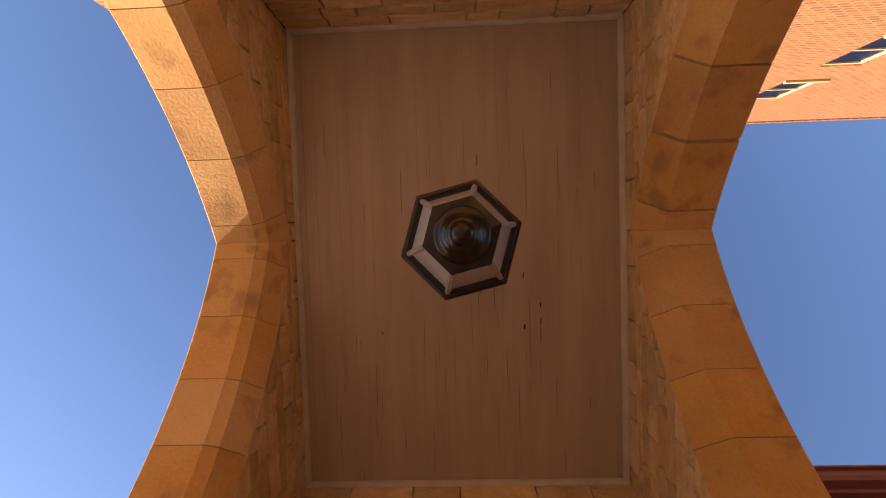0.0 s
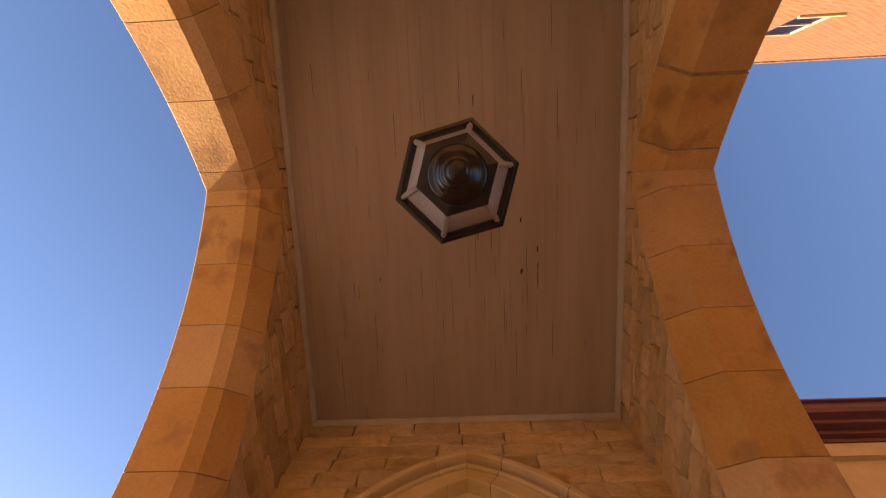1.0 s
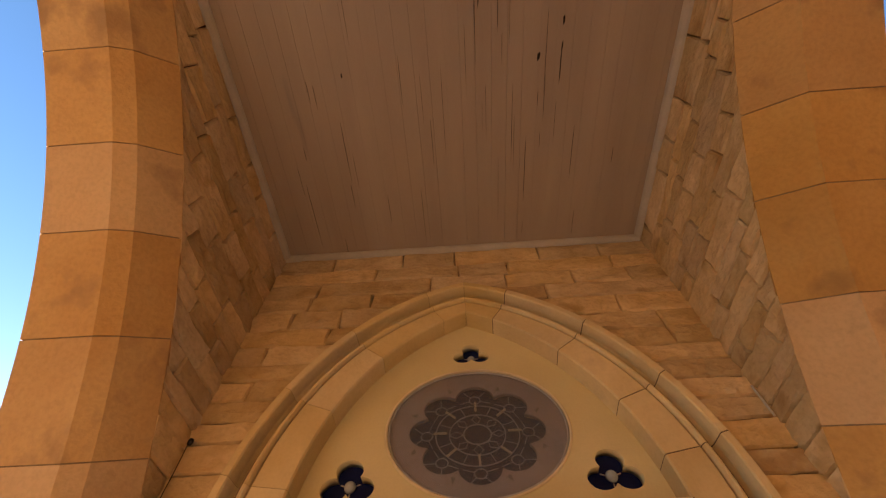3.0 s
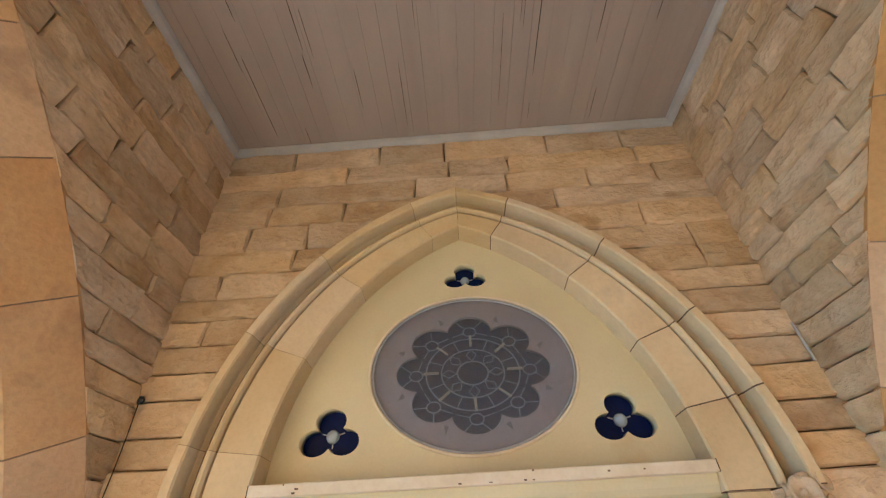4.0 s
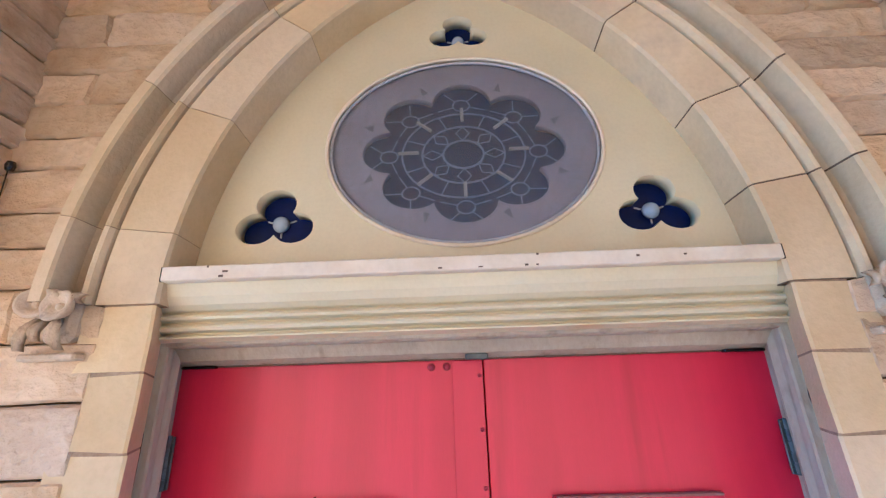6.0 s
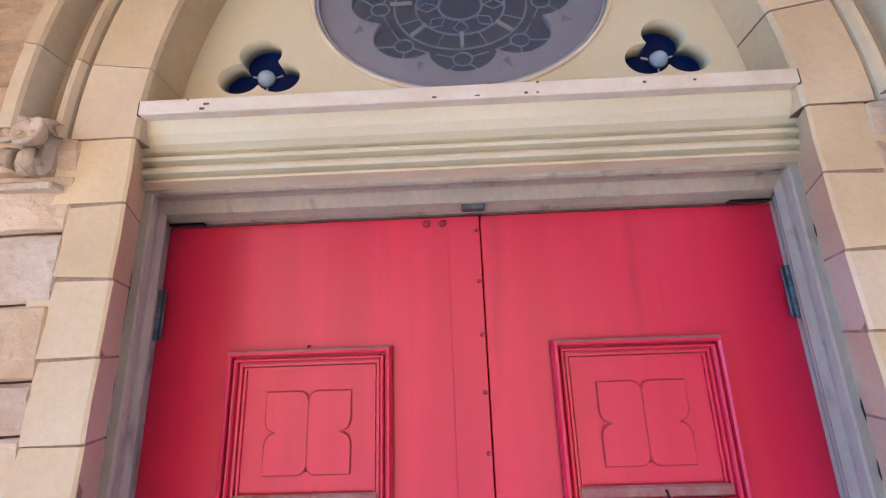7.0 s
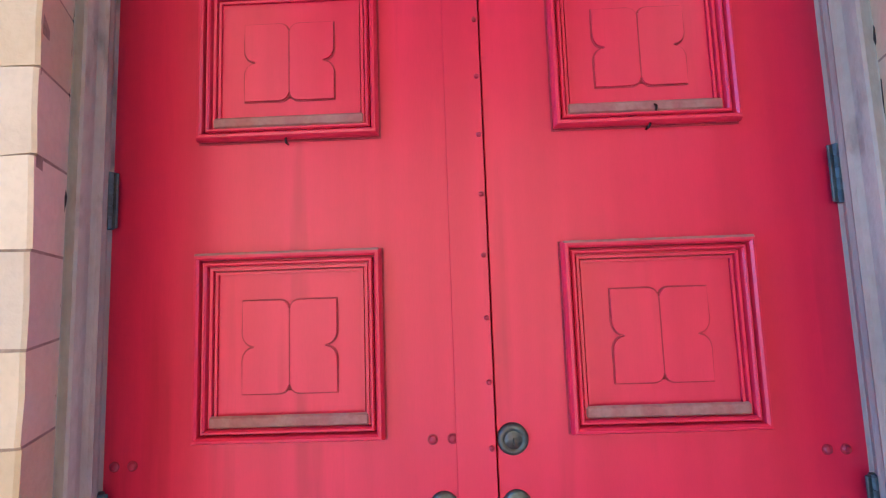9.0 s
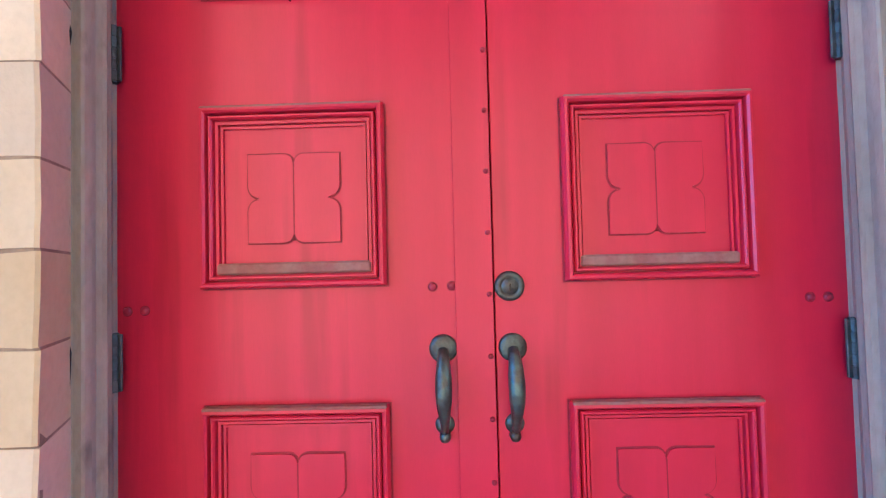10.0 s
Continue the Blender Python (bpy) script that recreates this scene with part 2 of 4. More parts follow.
def plate(name, loops, thick, place, mat, parent=None, bevel=0.0):
    """A sheet with holes: loops of (u, v), the first the outline; thick either side; place maps u, v, w to the world."""
    cu = bpy.data.curves.new(name, "CURVE")
    cu.dimensions, cu.fill_mode, cu.extrude, cu.bevel_depth = "2D", "BOTH", thick / 2, bevel
    for loop in loops:
        sp = cu.splines.new("POLY")
        sp.points.add(len(loop) - 1)
        for q, (u, v) in zip(sp.points, loop):
            q.co = (u, v, 0, 1)
        sp.use_cyclic_u = True
    tmp = new(name + "_outline", cu)
    bpy.context.view_layer.update()
    me = bpy.data.meshes.new_from_object(tmp.evaluated_get(bpy.context.evaluated_depsgraph_get()))
    bpy.data.objects.remove(tmp)
    bpy.data.curves.remove(cu)
    me.transform(place)
    bm = bmesh.new()
    bm.from_mesh(me)
    bpy.data.meshes.remove(me)
    bmesh.ops.remove_doubles(bm, verts=bm.verts[:], dist=1e-5)
    return part(name, bm, mat, parent)


# u -> x, v -> z, w -> -y
XZ = Matrix(((1, 0, 0, 0), (0, 0, -1, 0), (0, 1, 0, 0), (0, 0, 0, 1)))
# u -> y, v -> z, w -> x
YZ = Matrix(((0, 0, 1, 0), (1, 0, 0, 0), (0, 1, 0, 0), (0, 0, 0, 1)))


class Arch:
    """Pointed arch of two arcs about centres c beyond the middle line, at height zc."""

    def __init__(self, c, zc, r):
        self.c, self.zc, self.r = c, zc, r

    def top(self, o):
        return math.acos(self.c / (self.r + o))

    def at(self, o, th):
        th = min(th, self.top(o))
        return (self.r + o) * math.cos(th) - self.c, self.zc + (self.r + o) * math.sin(th)

    def half_width(self, o, z):
        """Half the opening at height z (0 above the point)."""
        q = (self.r + o) ** 2 - (z - self.zc) ** 2
        return max(0.0, math.sqrt(q) - self.c) if q > 0 else 0.0

    def block(self, profile, th0, th1, to_world, apex=False, n=7, gap=0.0007):
        bm = bmesh.new()
        rows = []
        for i in range(n + 1):
            f = i / n
            row = []
            for o, d in profile:
                end = self.top(o) - gap * 0.3 if apex else th1 - gap
                h, z = self.at(o, th0 + gap + (end - th0 - gap) * f)
                row.append(to_world(h, z, d))
            rows.append(row)
        return rings(bm, rows)


def spread(i, n, rim):
    """Steps from 0 to 1 with a narrow first and last one."""
    return 0.0 if i == 0 else 1.0 if i == n else rim + (1 - 2 * rim) * (i - 1) / (n - 2)


def stone(u0, u1, v0, v1, to_world, left=None, right=None, rough=0.015, joint=0.0026, nu=7, nv=7, seed=0.0, out=0.026):
    """A rock-faced stone: u along, v up. left and right give the ends at a height, where they are not straight."""
    bm = bmesh.new()
    grid = []
    jl, jr = random.uniform(-0.016, 0.016), random.uniform(-0.016, 0.016)
    bow = [random.uniform(-0.004, 0.004) for _ in range(4)]
    for j in range(nv + 1):
        v = v0 + joint + (v1 - v0 - 2 * joint) * spread(j, nv, 0.007 / (v1 - v0))
        a = left(v) + joint if left else u0 + joint + jl * (j / nv - 0.5)
        b = right(v) - joint if right else u1 - joint + jr * (j / nv - 0.5)
        row = []
        for i in range(nu + 1):
            u = a + (b - a) * spread(i, nu, 0.008 / max(b - a, 0.05))
            edge = i in (0, nu) or j in (0, nv)
            wob = noise.noise(Vector((u * 5 + seed, v * 9, seed * 1.7))) + 0.5 * noise.noise(Vector((u * 17, v * 23 + seed, 3.1)))
            ridge = 0.5 - abs(noise.noise(Vector((u * 11 + seed * 2.3, v * 15, seed))))
            d = (0.001 + 0.005 * wob) if edge else out * 0.4 + rough * (0.8 * wob + 0.7 * ridge)
            vv = v + (0.005 * noise.noise(Vector((u * 9, v0 if j == 0 else v1, 7.7))) if j in (0, nv) else 0.0)
            row.append((u, vv, d))
        grid.append(row)
    vs = [[bm.verts.new(to_world(*p)) for p in row] for row in grid]
    for j in range(nv):
        for i in range(nu):
            bm.faces.new((vs[j][i], vs[j][i + 1], vs[j + 1][i + 1], vs[j + 1][i]))
    rim = [vs[0][i] for i in range(nu + 1)] + [vs[j][nu] for j in range(1, nv + 1)] + [vs[nv][i] for i in range(nu - 1, -1, -1)] + [vs[j][0] for j in range(nv - 1, 0, -1)]
    flat = [grid[0][i] for i in range(nu + 1)] + [grid[j][nu] for j in range(1, nv + 1)] + [grid[nv][i] for i in range(nu - 1, -1, -1)] + [grid[j][0] for j in range(nv - 1, 0, -1)]
    back = [bm.verts.new(to_world(u, v, -0.035)) for u, v, _ in flat]
    k = len(rim)
    for i in range(k):
        bm.faces.new((rim[i], rim[(i + 1) % k], back[(i + 1) % k], back[i]))
    return bm


def courses(z0, z1, low, high, rng):
    zs = [z0]
    while zs[-1] < z1 - low * 0.6:
        zs.append(min(zs[-1] + rng.uniform(low, high), z1))
    zs[-1] = z1
    return list(zip(zs, zs[1:]))


# ---- the porch: sizes in metres ----
W, WO = 1.305, 1.77            # inner and outer face of the side walls
CEIL, FRONT, MID = 4.585, -3.70, -2.03
SIDE = Arch(1.43, 0.83, 3.68)  # side openings, about y = MID
DOORWAY = Arch(0.392, 2.70, 1.177)
INNER = Arch(0.51, 2.70, 1.305)  # arris and soffit of the doorway
SPRING = 2.70

ground_bm = bmesh.new()
bmesh.ops.create_grid(ground_bm, x_segments=8, y_segments=8, size=300)
ground = part("ground", ground_bm, PAVING)
ground.location.z = -0.17
tagged(ground, "light grey concrete paving round the porch", "ground", kind="structure")
floor = part("floor", box(-WO - 0.1, WO + 0.1, FRONT - 0.6, 0.6, -0.17, 0.0, 0.01), PAVING)
tagged(floor, "grey stone floor slab of the porch", "floor", kind="structure")


def side_wall(name, side):
    """One side wall with its pointed opening, dressed arch stones and rock-faced rubble."""
    o = 0.20
    ths = [SIDE.top(o) * k / 24 + math.radians(27) * (1 - k / 24) for k in range(25)]
    half = [SIDE.at(o, th) for th in ths]
    right = [(min(MID + h, -0.02), z) for h, z in half]
    left = [(MID - h, z) for h, z in half]
    foot = MID - 1.88 - o
    hole = [(-0.02, 0.01), *right, *left[::-1][1:], (foot, 0.01)]
    outline = [(FRONT - 0.5, 0.0), (0.0, 0.0), (0.0, 5.1), (FRONT - 0.5, 5.1)]
    t = WO - 0.02 - (W + 0.03)
    m = Matrix.Translation((side * (WO - 0.02 + W + 0.03) / 2, 0, 0)) @ YZ
    wall = plate(name, [outline, hole], t, m, MORTAR)
    wall["label"] = "ochre sandstone porch wall with a wide pointed opening"
    tagged(wall, category="wall", kind="structure")

    inner = [(0.0, W + 0.155), (0.048, W + 0.085), (0.225, W)] if side < 0 else [(0.0, W + 0.120), (0.225, W)]
    profile = [(0.022, WO), (0.0, WO - 0.020), *inner, (0.27, W + 0.02), (0.30, W + 0.1), (0.30, WO)]
    th0 = math.acos((1.88 + 1.43) / 3.68)
    for s in (1, -1):
        put = lambda h, z, d, s=s: Vector((side * d, MID + s * h, z))
        cuts = [th0] + [math.radians(a) for a in ((32.8, 39.7, 46.4, 52.3, 58.7, 65.3) if s > 0 else (31.0, 37.5, 44.0, 50.5, 57.5, 65.0))] + [2.0]
        for k in range(7):
            wide = 0.0032 if side > 0 and s < 0 and k in (4, 5) else 0.0007
            part("arch_stone", SIDE.block(profile, cuts[k], min(cuts[k + 1], 1.5), put, apex=k == 6, n=5, gap=wide), ASHLAR, wall)
        core = [(0.030, WO - 0.006), (0.005, WO - 0.026), *[(q + 0.005, d + 0.005) for q, d in inner], (0.27, W + 0.03), (0.28, W + 0.1), (0.28, WO - 0.010)]
        part("pointing", SIDE.block(core, th0, 2.0, put, apex=True, n=30, gap=0.0), POINTING, wall)
        h0, z0 = 1.88, SIDE.at(0, th0)[1]
        z, rng = 0.0, random.Random(5)
        while z < z0 - 0.05:
            up = min(z + 0.45, z0)
            if up > z0 - 0.2:
                up = z0
            bm = bmesh.new()
            rows = [[Vector((side * d, MID + s * (h0 + q), zz)) for q, d in profile] for zz in (z + 0.003, up - 0.003)]
            part("jamb_stone", rings(bm, rows), ASHLAR, wall)
            z = up
    return wall


wall_left = side_wall("wall_left", -1)
wall_right = side_wall("wall_right", 1)

# Front wall; its unseen pointed opening towards the street is widened for more light.
FRONT_ARCH = Arch(0.62, 2.2, 1.82)
half = [FRONT_ARCH.at(0, FRONT_ARCH.top(0) * k / 16) for k in range(17)]
loop = [(1.2, 0.01), *half, *[(-h, z) for h, z in half[::-1][1:]], (-1.2, 0.01)]
wall_front = plate("wall_front", [[(-W - 0.02, 0), (W + 0.02, 0), (W + 0.02, 5.1), (-W - 0.02, 5.1)], loop], 0.5, Matrix.Translation((0, FRONT - 0.275, 0)) @ XZ, ASHLAR)
tagged(wall_front, "ochre sandstone front wall of the porch with a pointed opening", "wall", kind="structure")

# Back wall with the door opening cut through it.
o = 0.10
half = [DOORWAY.at(o, DOORWAY.top(o) * k / 20) for k in range(21)]
loop = [(0.90, 0.0), *half, *[(-h, z) for h, z in half[::-1][1:]], (-0.90, 0.0)]
wall_back = plate("wall_back", [[(-WO, -0.1), (-0.90, -0.1), *[(-h, z) for h, z in half], *half[::-1][1:], (0.90, -0.1), (WO, -0.1), (WO, 7.0), (-WO, 7.0)]], 0.50, Matrix.Translation((0, 0.03 + 0.25, 0)) @ XZ, MORTAR)
tagged(wall_back, "coursed ochre sandstone wall round a pointed doorway", "wall", kind="structure")

# Church body behind, with the lower wing beside it.
tower = part("tower_body", box(-WO, WO, 0.75, 6.0, -0.17, 9.0, 0.02), ASHLAR)
tagged(tower, "sandstone church body behind the porch", "church", kind="structure")

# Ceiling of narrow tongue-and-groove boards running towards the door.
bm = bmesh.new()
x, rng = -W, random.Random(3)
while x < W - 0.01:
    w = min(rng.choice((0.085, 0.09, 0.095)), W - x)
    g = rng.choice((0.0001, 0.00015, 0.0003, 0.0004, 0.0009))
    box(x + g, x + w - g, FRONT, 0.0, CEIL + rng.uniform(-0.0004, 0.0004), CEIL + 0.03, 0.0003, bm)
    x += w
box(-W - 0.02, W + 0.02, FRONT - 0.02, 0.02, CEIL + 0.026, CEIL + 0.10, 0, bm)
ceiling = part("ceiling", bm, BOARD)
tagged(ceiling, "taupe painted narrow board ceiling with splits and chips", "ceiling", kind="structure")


def bead(a, b, inward, name="trim"):
    """Quarter-round bead in the angle of ceiling and wall."""
    a, b, inward = Vector(a), Vector(b), Vector(inward)
    pr = [(0, 0), (0.040, 0), (0.040, -0.007), (0.032, -0.022), (0.014, -0.034), (0, -0.036)]
    rows = [[p + inward * u + Vector((0, 0, v)) for u, v in pr] for p in (a, b)]
    return part(name, rings(bmesh.new(), rows), TRIM)


for a, b, i in (((-W, -0.004, CEIL - 0.003), (W, -0.004, CEIL - 0.003), (0, -1, 0)), ((-W, FRONT + 0.004, CEIL - 0.003), (W, FRONT + 0.004, CEIL - 0.003), (0, 1, 0)),
                ((-W - 0.0, FRONT + 0.034, CEIL - 0.003), (-W - 0.0, -0.034, CEIL - 0.003), (1, 0, 0)), ((W, FRONT + 0.034, CEIL - 0.003), (W, -0.034, CEIL - 0.003), (-1, 0, 0))):
    tagged(bead(a, b, i), "pale grey painted bead along the ceiling edge", "trim", kind="structure")

# Roof of the porch above.
bm = bmesh.new()
rings(bm, [[Vector((-WO - 0.2, y, 5.1)), Vector((WO + 0.2, y, 5.1)), Vector((0, y, 6.6))] for y in (FRONT - 0.7, 0.02)])
roof = part("roof", bm, SLATE)
tagged(roof, "dark slate gable roof over the porch", "roof", kind="structure")


# ---- doorway ----
def doorway_put(s):
    return lambda h, z, d: Vector((s * h, d, z))


door_surround = empty("door_surround", (0, 0, 0))
tagged(door_surround, "pale sandstone pointed door surround with a moulded hood", "door surround", kind="structure")
RING = [(0.168, 0.012), (0.174, 0.013), (0.175, -0.006), (0.181, -0.020), (0.190, -0.024), (0.198, -0.018), (0.203, 0.008), (0.209, 0.030), (0.220, 0.038), (0.232, 0.030), (0.241, 0.006), (0.244, -0.060),
        (0.249, -0.068), (0.278, -0.070), (0.285, -0.062), (0.288, 0.04), (0.288, 0.17)]
SOFFIT = [(0.010, 0.17), (0.006, 0.125), (-0.002, 0.008), (0.004, -0.002)]


def hood_block(th0, th1, put, apex, n, gap, grow=0.0):
    """One stone of the door arch: soffit and arris on the inner curve, roll and hood on the outer one."""
    share, rows = INNER.top(0.0) / DOORWAY.top(0.06), []
    for i in range(n + 1):
        f, row = i / n, []
        for arch, k, line in ((INNER, share, SOFFIT), (DOORWAY, 1.0, [(0.165, -0.004)] + RING)):
            for o, d in line:
                end = arch.top(o) - gap * 0.3 if apex else (th1 - gap) * k
                h, z = arch.at(o + grow, (th0 + gap) * k + (end - (th0 + gap) * k) * f)
                row.append(put(h, z, d + grow * 1.6))
        rows.append(row)
    return rings(bmesh.new(), rows)


for s in (1, -1):
    cuts = [math.radians(a) for a in ((0, 12.5, 25.8, 43.8, 63.4) if s > 0 else (0, 9.0, 26.5, 44.5, 64.5))] + [2.0]
    for k in range(5):
        part("hood_stone", hood_block(cuts[k], min(cuts[k + 1], 1.2), doorway_put(s), k == 4, 8, 0.0021 if s > 0 else 0.0010), PALE, door_surround)
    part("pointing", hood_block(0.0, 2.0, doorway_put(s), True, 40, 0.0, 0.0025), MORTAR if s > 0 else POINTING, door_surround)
    # Straight jamb stones below the springing.
    zs = [SPRING]
    while zs[-1] > 0.01:
        zs.append(max(0.0, zs[-1] - 0.172))
    pr = [(0.792, 0.0), (0.799, -0.004), (0.925, -0.004), (0.930, 0.002), (0.930, 0.10), (0.90, 0.17), (0.870, 0.14), (0.852, 0.125)]
    part("pointing", rings(bmesh.new(), [[Vector((s * (x + 0.003), y + 0.004, z)) for x, y in pr] for z in (0.0, SPRING)]), POINTING, door_surround)
    for k, (zb, za) in enumerate(zip(zs, zs[1:])):
        wide = 0.0 if k % 2 else 0.05
        row = [(x + (wide if x > 0.92 else 0), y) for x, y in pr]
        part("jamb_stone", rings(bmesh.new(), [[Vector((s * x, y + (0.003 * math.sin(7.1 * k + 3 * e) if y < 0.01 else 0), z + 0.004 * math.sin(31 * x + 2.3 * (k + e)))) for x, y in row] for e, z in ((1, za + 0.003), (0.5, (za + zb) / 2), (0, zb - 0.003))]), PALE, door_surround)


def foil(n, ring, lobe, cx, cz, sx=1.0, sz=1.0, turn=0.0, count=72):
    """Outline of n overlapping round lobes about a centre."""
    pts = []
    for i in range(count):
        a = 2 * math.pi * i / count
        best = 0.0
        for k in range(n):
            b = a - (turn + 2 * math.pi * k / n)
            q = lobe**2 - (ring * math.sin(b)) ** 2
            if q > 0:
                best = max(best, ring * math.cos(b) + math.sqrt(q))
        pts.append((cx + sx * best * math.cos(a), cz + sz * best * math.sin(a)))
    return pts


def oval(cx, cz, rx, rz, n=64):
    return [(cx + rx * math.cos(2 * math.pi * i / n), cz + rz * math.sin(2 * math.pi * i / n)) for i in range(n)]


TY = 0.128
ROSE = (0.014, 3.214)
tympanum = empty("tympanum", (0, TY, 2.8))
tympanum_inv = Matrix.Translation((0, -TY, -2.8))
tagged(tympanum, "cream painted tympanum with a round window and three trefoils", "tympanum", kind="structure")
half = [INNER.at(0.03, math.radians(4) + (INNER.top(0.03) - math.radians(4)) * k / 20) for k in range(21)]
outline = [*half, *[(-h, z) for h, z in half[::-1][1:]], (-half[0][0], 2.80), (half[0][0], 2.80)]
TREFOILS = ((-0.572, 2.976, 1.05, 0.84), (0.582, 2.974, 1.05, 0.84), (0.014, 3.676, 0.90, 0.64))
holes = [foil(3, 0.062, 0.060, x, z, sx, sz, math.pi / 2, 48) for x, z, sx, sz in TREFOILS]
panel = plate("panel", [outline, oval(*ROSE, 0.443, 0.346), *holes], 0.060, tympanum_inv @ Matrix.Translation((0, TY + 0.030, 0)) @ XZ, CREAM, tympanum)
for (x, z, sx, sz), h in zip(TREFOILS, holes):
    back = plate("trefoil_glass", [[(x + (u - x) * 1.12, z + (v - z) * 1.12) for u, v in h]], 0.004, tympanum_inv @ Matrix.Translation((0, TY + 0.059, 0)) @ XZ, BLUEGLASS, tympanum)
    back["label"] = "dark blue trefoil glass"
    r = 0.026 * sx
    boss = part("boss", lathe([(r * math.cos(a), r * math.sin(a)) for a in [math.pi / 2 * k / 5 for k in range(6)]], 16, (x, 0.051, z - 2.8 + 0.004), Matrix.Rotation(math.pi / 2, 3, "X")), PEARL, tympanum, "pale round glass boss", True)
    for k in range(3):
        a = math.pi / 2 + 2 * math.pi * k / 3 + math.pi / 3
        bar = tube([(x + 0.02 * math.cos(a), 0.055, z - 2.8 + 0.02 * math.sin(a)), (x + 0.05 * sx * math.cos(a), 0.055, z - 2.8 + 0.045 * sz * math.sin(a))], 0.003, 5)
        part("came", bar, LEAD, tympanum)

# Round window: rim, dusty pane, tracery board with an eight-lobed opening, leaded glass behind.
rose = empty("rose_window", (ROSE[0], TY, ROSE[1]))
rose_inv = Matrix.Translation((-ROSE[0], -TY, -ROSE[1]))
tagged(rose, "oval rose window with leaded glass behind a dusty pane", "window")
RX, RZ = 0.443, 0.346


def hoop(rx, rz, wr, y, n=72):
    rows = []
    for i in range(n + 1):
        a = 2 * math.pi * i / n
        c = Vector((rx * math.cos(a), y, rz * math.sin(a)))
        out = Vector((math.cos(a), 0, math.sin(a)))
        rows.append([c + out * wr * math.cos(b) + Vector((0, wr * math.sin(b), 0)) for b in [2 * math.pi * k / 8 for k in range(8)]])
    return rings(bmesh.new(), rows, cap=False)


part("rim", hoop(RX - 0.002, RZ - 0.002, 0.0065, -0.002), WHITE, rose, "thin white metal rim", True)
part("inner_rim", hoop(RX - 0.014, RZ - 0.014, 0.005, 0.006), LEAD, rose, "", True)
pane = plate("pane", [oval(0, 0, RX - 0.008, RZ - 0.008)], 0.004, Matrix.Translation((0, 0.012, 0)) @ XZ, DUSTYPANE, rose)
pane.visible_shadow = False
pane["label"] = "dusty clear protective pane"
SX, SZ = 1.04, 0.81
eight = foil(8, 0.222, 0.096, 0, -0.005, SX, SZ, math.pi / 2, 160)
plate("tracery", [oval(0, 0, RX + 0.004, RZ + 0.004), eight], 0.025, Matrix.Translation((0, 0.032, 0)) @ XZ, TRACERY, rose)
plate("stained_glass", [[(x * 1.05, z * 1.05) for x, z in eight]], 0.004, Matrix.Translation((0, 0.060, 0)) @ XZ, DARKGLASS, rose)["label"] = "dark leaded stained glass"


def came(points, r=0.0028):
    return part("came", tube([(x * SX, 0.050, z * SZ - 0.005) for x, z in points], r, 5), LEAD, rose)


def circle(cx, cz, r, n=20):
    return [(cx + r * math.cos(2 * math.pi * k / n), cz + r * math.sin(2 * math.pi * k / n)) for k in range(n + 1)]


came(circle(0, 0, 0.065), 0.004)
came(circle(0, 0, 0.132, 32), 0.0035)
came(circle(0, 0, 0.196, 40), 0.0035)
for k in range(8):
    a = math.pi / 2 + k * math.pi / 4
    u, n2 = Vector((math.cos(a), math.sin(a))), Vector((-math.sin(a), math.cos(a)))
    bar = tube([(u.x * 0.142 * SX, 0.030, u.y * 0.142 * SZ - 0.005), (u.x * 0.205 * SX, 0.030, u.y * 0.205 * SZ - 0.005)], 0.006, 6)
    part("white_bar", bar, WHITE, rose, "short white saddle bar")
    c = u * 0.238
    came(circle(c.x, c.y, 0.028, 14))
    for e in (-1.9, -0.75, 0.75, 1.9):
        w = Matrix.Rotation(e, 2) @ u
        came([tuple(c + w * 0.028), tuple(c + w * 0.082)], 0.0022)
    v = Matrix.Rotation(math.pi / 8, 2) @ u
    came([tuple(v * 0.132), tuple(v * 0.196)], 0.0022)
    m8 = u * 0.100
    came([tuple(u * 0.066), tuple(m8 + n2 * 0.022), tuple(u * 0.131)], 0.0022)
    came([tuple(u * 0.066), tuple(m8 - n2 * 0.022), tuple(u * 0.131)], 0.0022)

# Small dark pits between the lobes of the tracery.
for k in range(8):
    a = math.pi / 8 + k * math.pi / 4
    c = Vector((0.335 * math.cos(a), 0.255 * math.sin(a) - 0.005))
    tri = [(c.x + 0.018 * math.cos(a + e), c.y + 0.020 * math.sin(a + e)) for e in (0.3, 2.6, 3.9)]
    plate("pit", [tri], 0.002, Matrix.Translation((0, 0.0192, 0)) @ XZ, TRACERYPIT, rose)

# Moulded cornice over the doors.
CORN = [(0.30, 2.792), (0.014, 2.792), (0.014, 2.760), (0.022, 2.757), (0.027, 2.744), (0.034, 2.724), (0.048, 2.704), (0.066, 2.693), (0.080, 2.689), (0.082, 2.684), (0.066, 2.681), (0.062, 2.675), (0.066, 2.669), (0.090, 2.665),
        (0.092, 2.659), (0.076, 2.655), (0.073, 2.648), (0.078, 2.641), (0.103, 2.637), (0.105, 2.631), (0.088, 2.627), (0.088, 2.622), (0.112, 2.618), (0.124, 2.6155), (0.30, 2.6155)]
cornice = part("cornice", rings(bmesh.new(), [[Vector((x, y, z)) for y, z in CORN] for x in (-0.870, 0.870)]), CREAM)
tagged(cornice, "cream painted moulded wooden cornice over the doors", "cornice", kind="structure")

part("lip", box(-0.793, 0.793, -0.008, 0.10, 2.757, 2.796, 0.003), WHITE, cornice, "chipped off-white lip")
for s in (1, -1):
    part("end_gap", box(min(s * 0.7935, s * 0.7965), max(s * 0.7935, s * 0.7965), -0.0045, 0.06, 2.757, 2.796), CRACK, cornice, "dark open joint at the end of the lip")

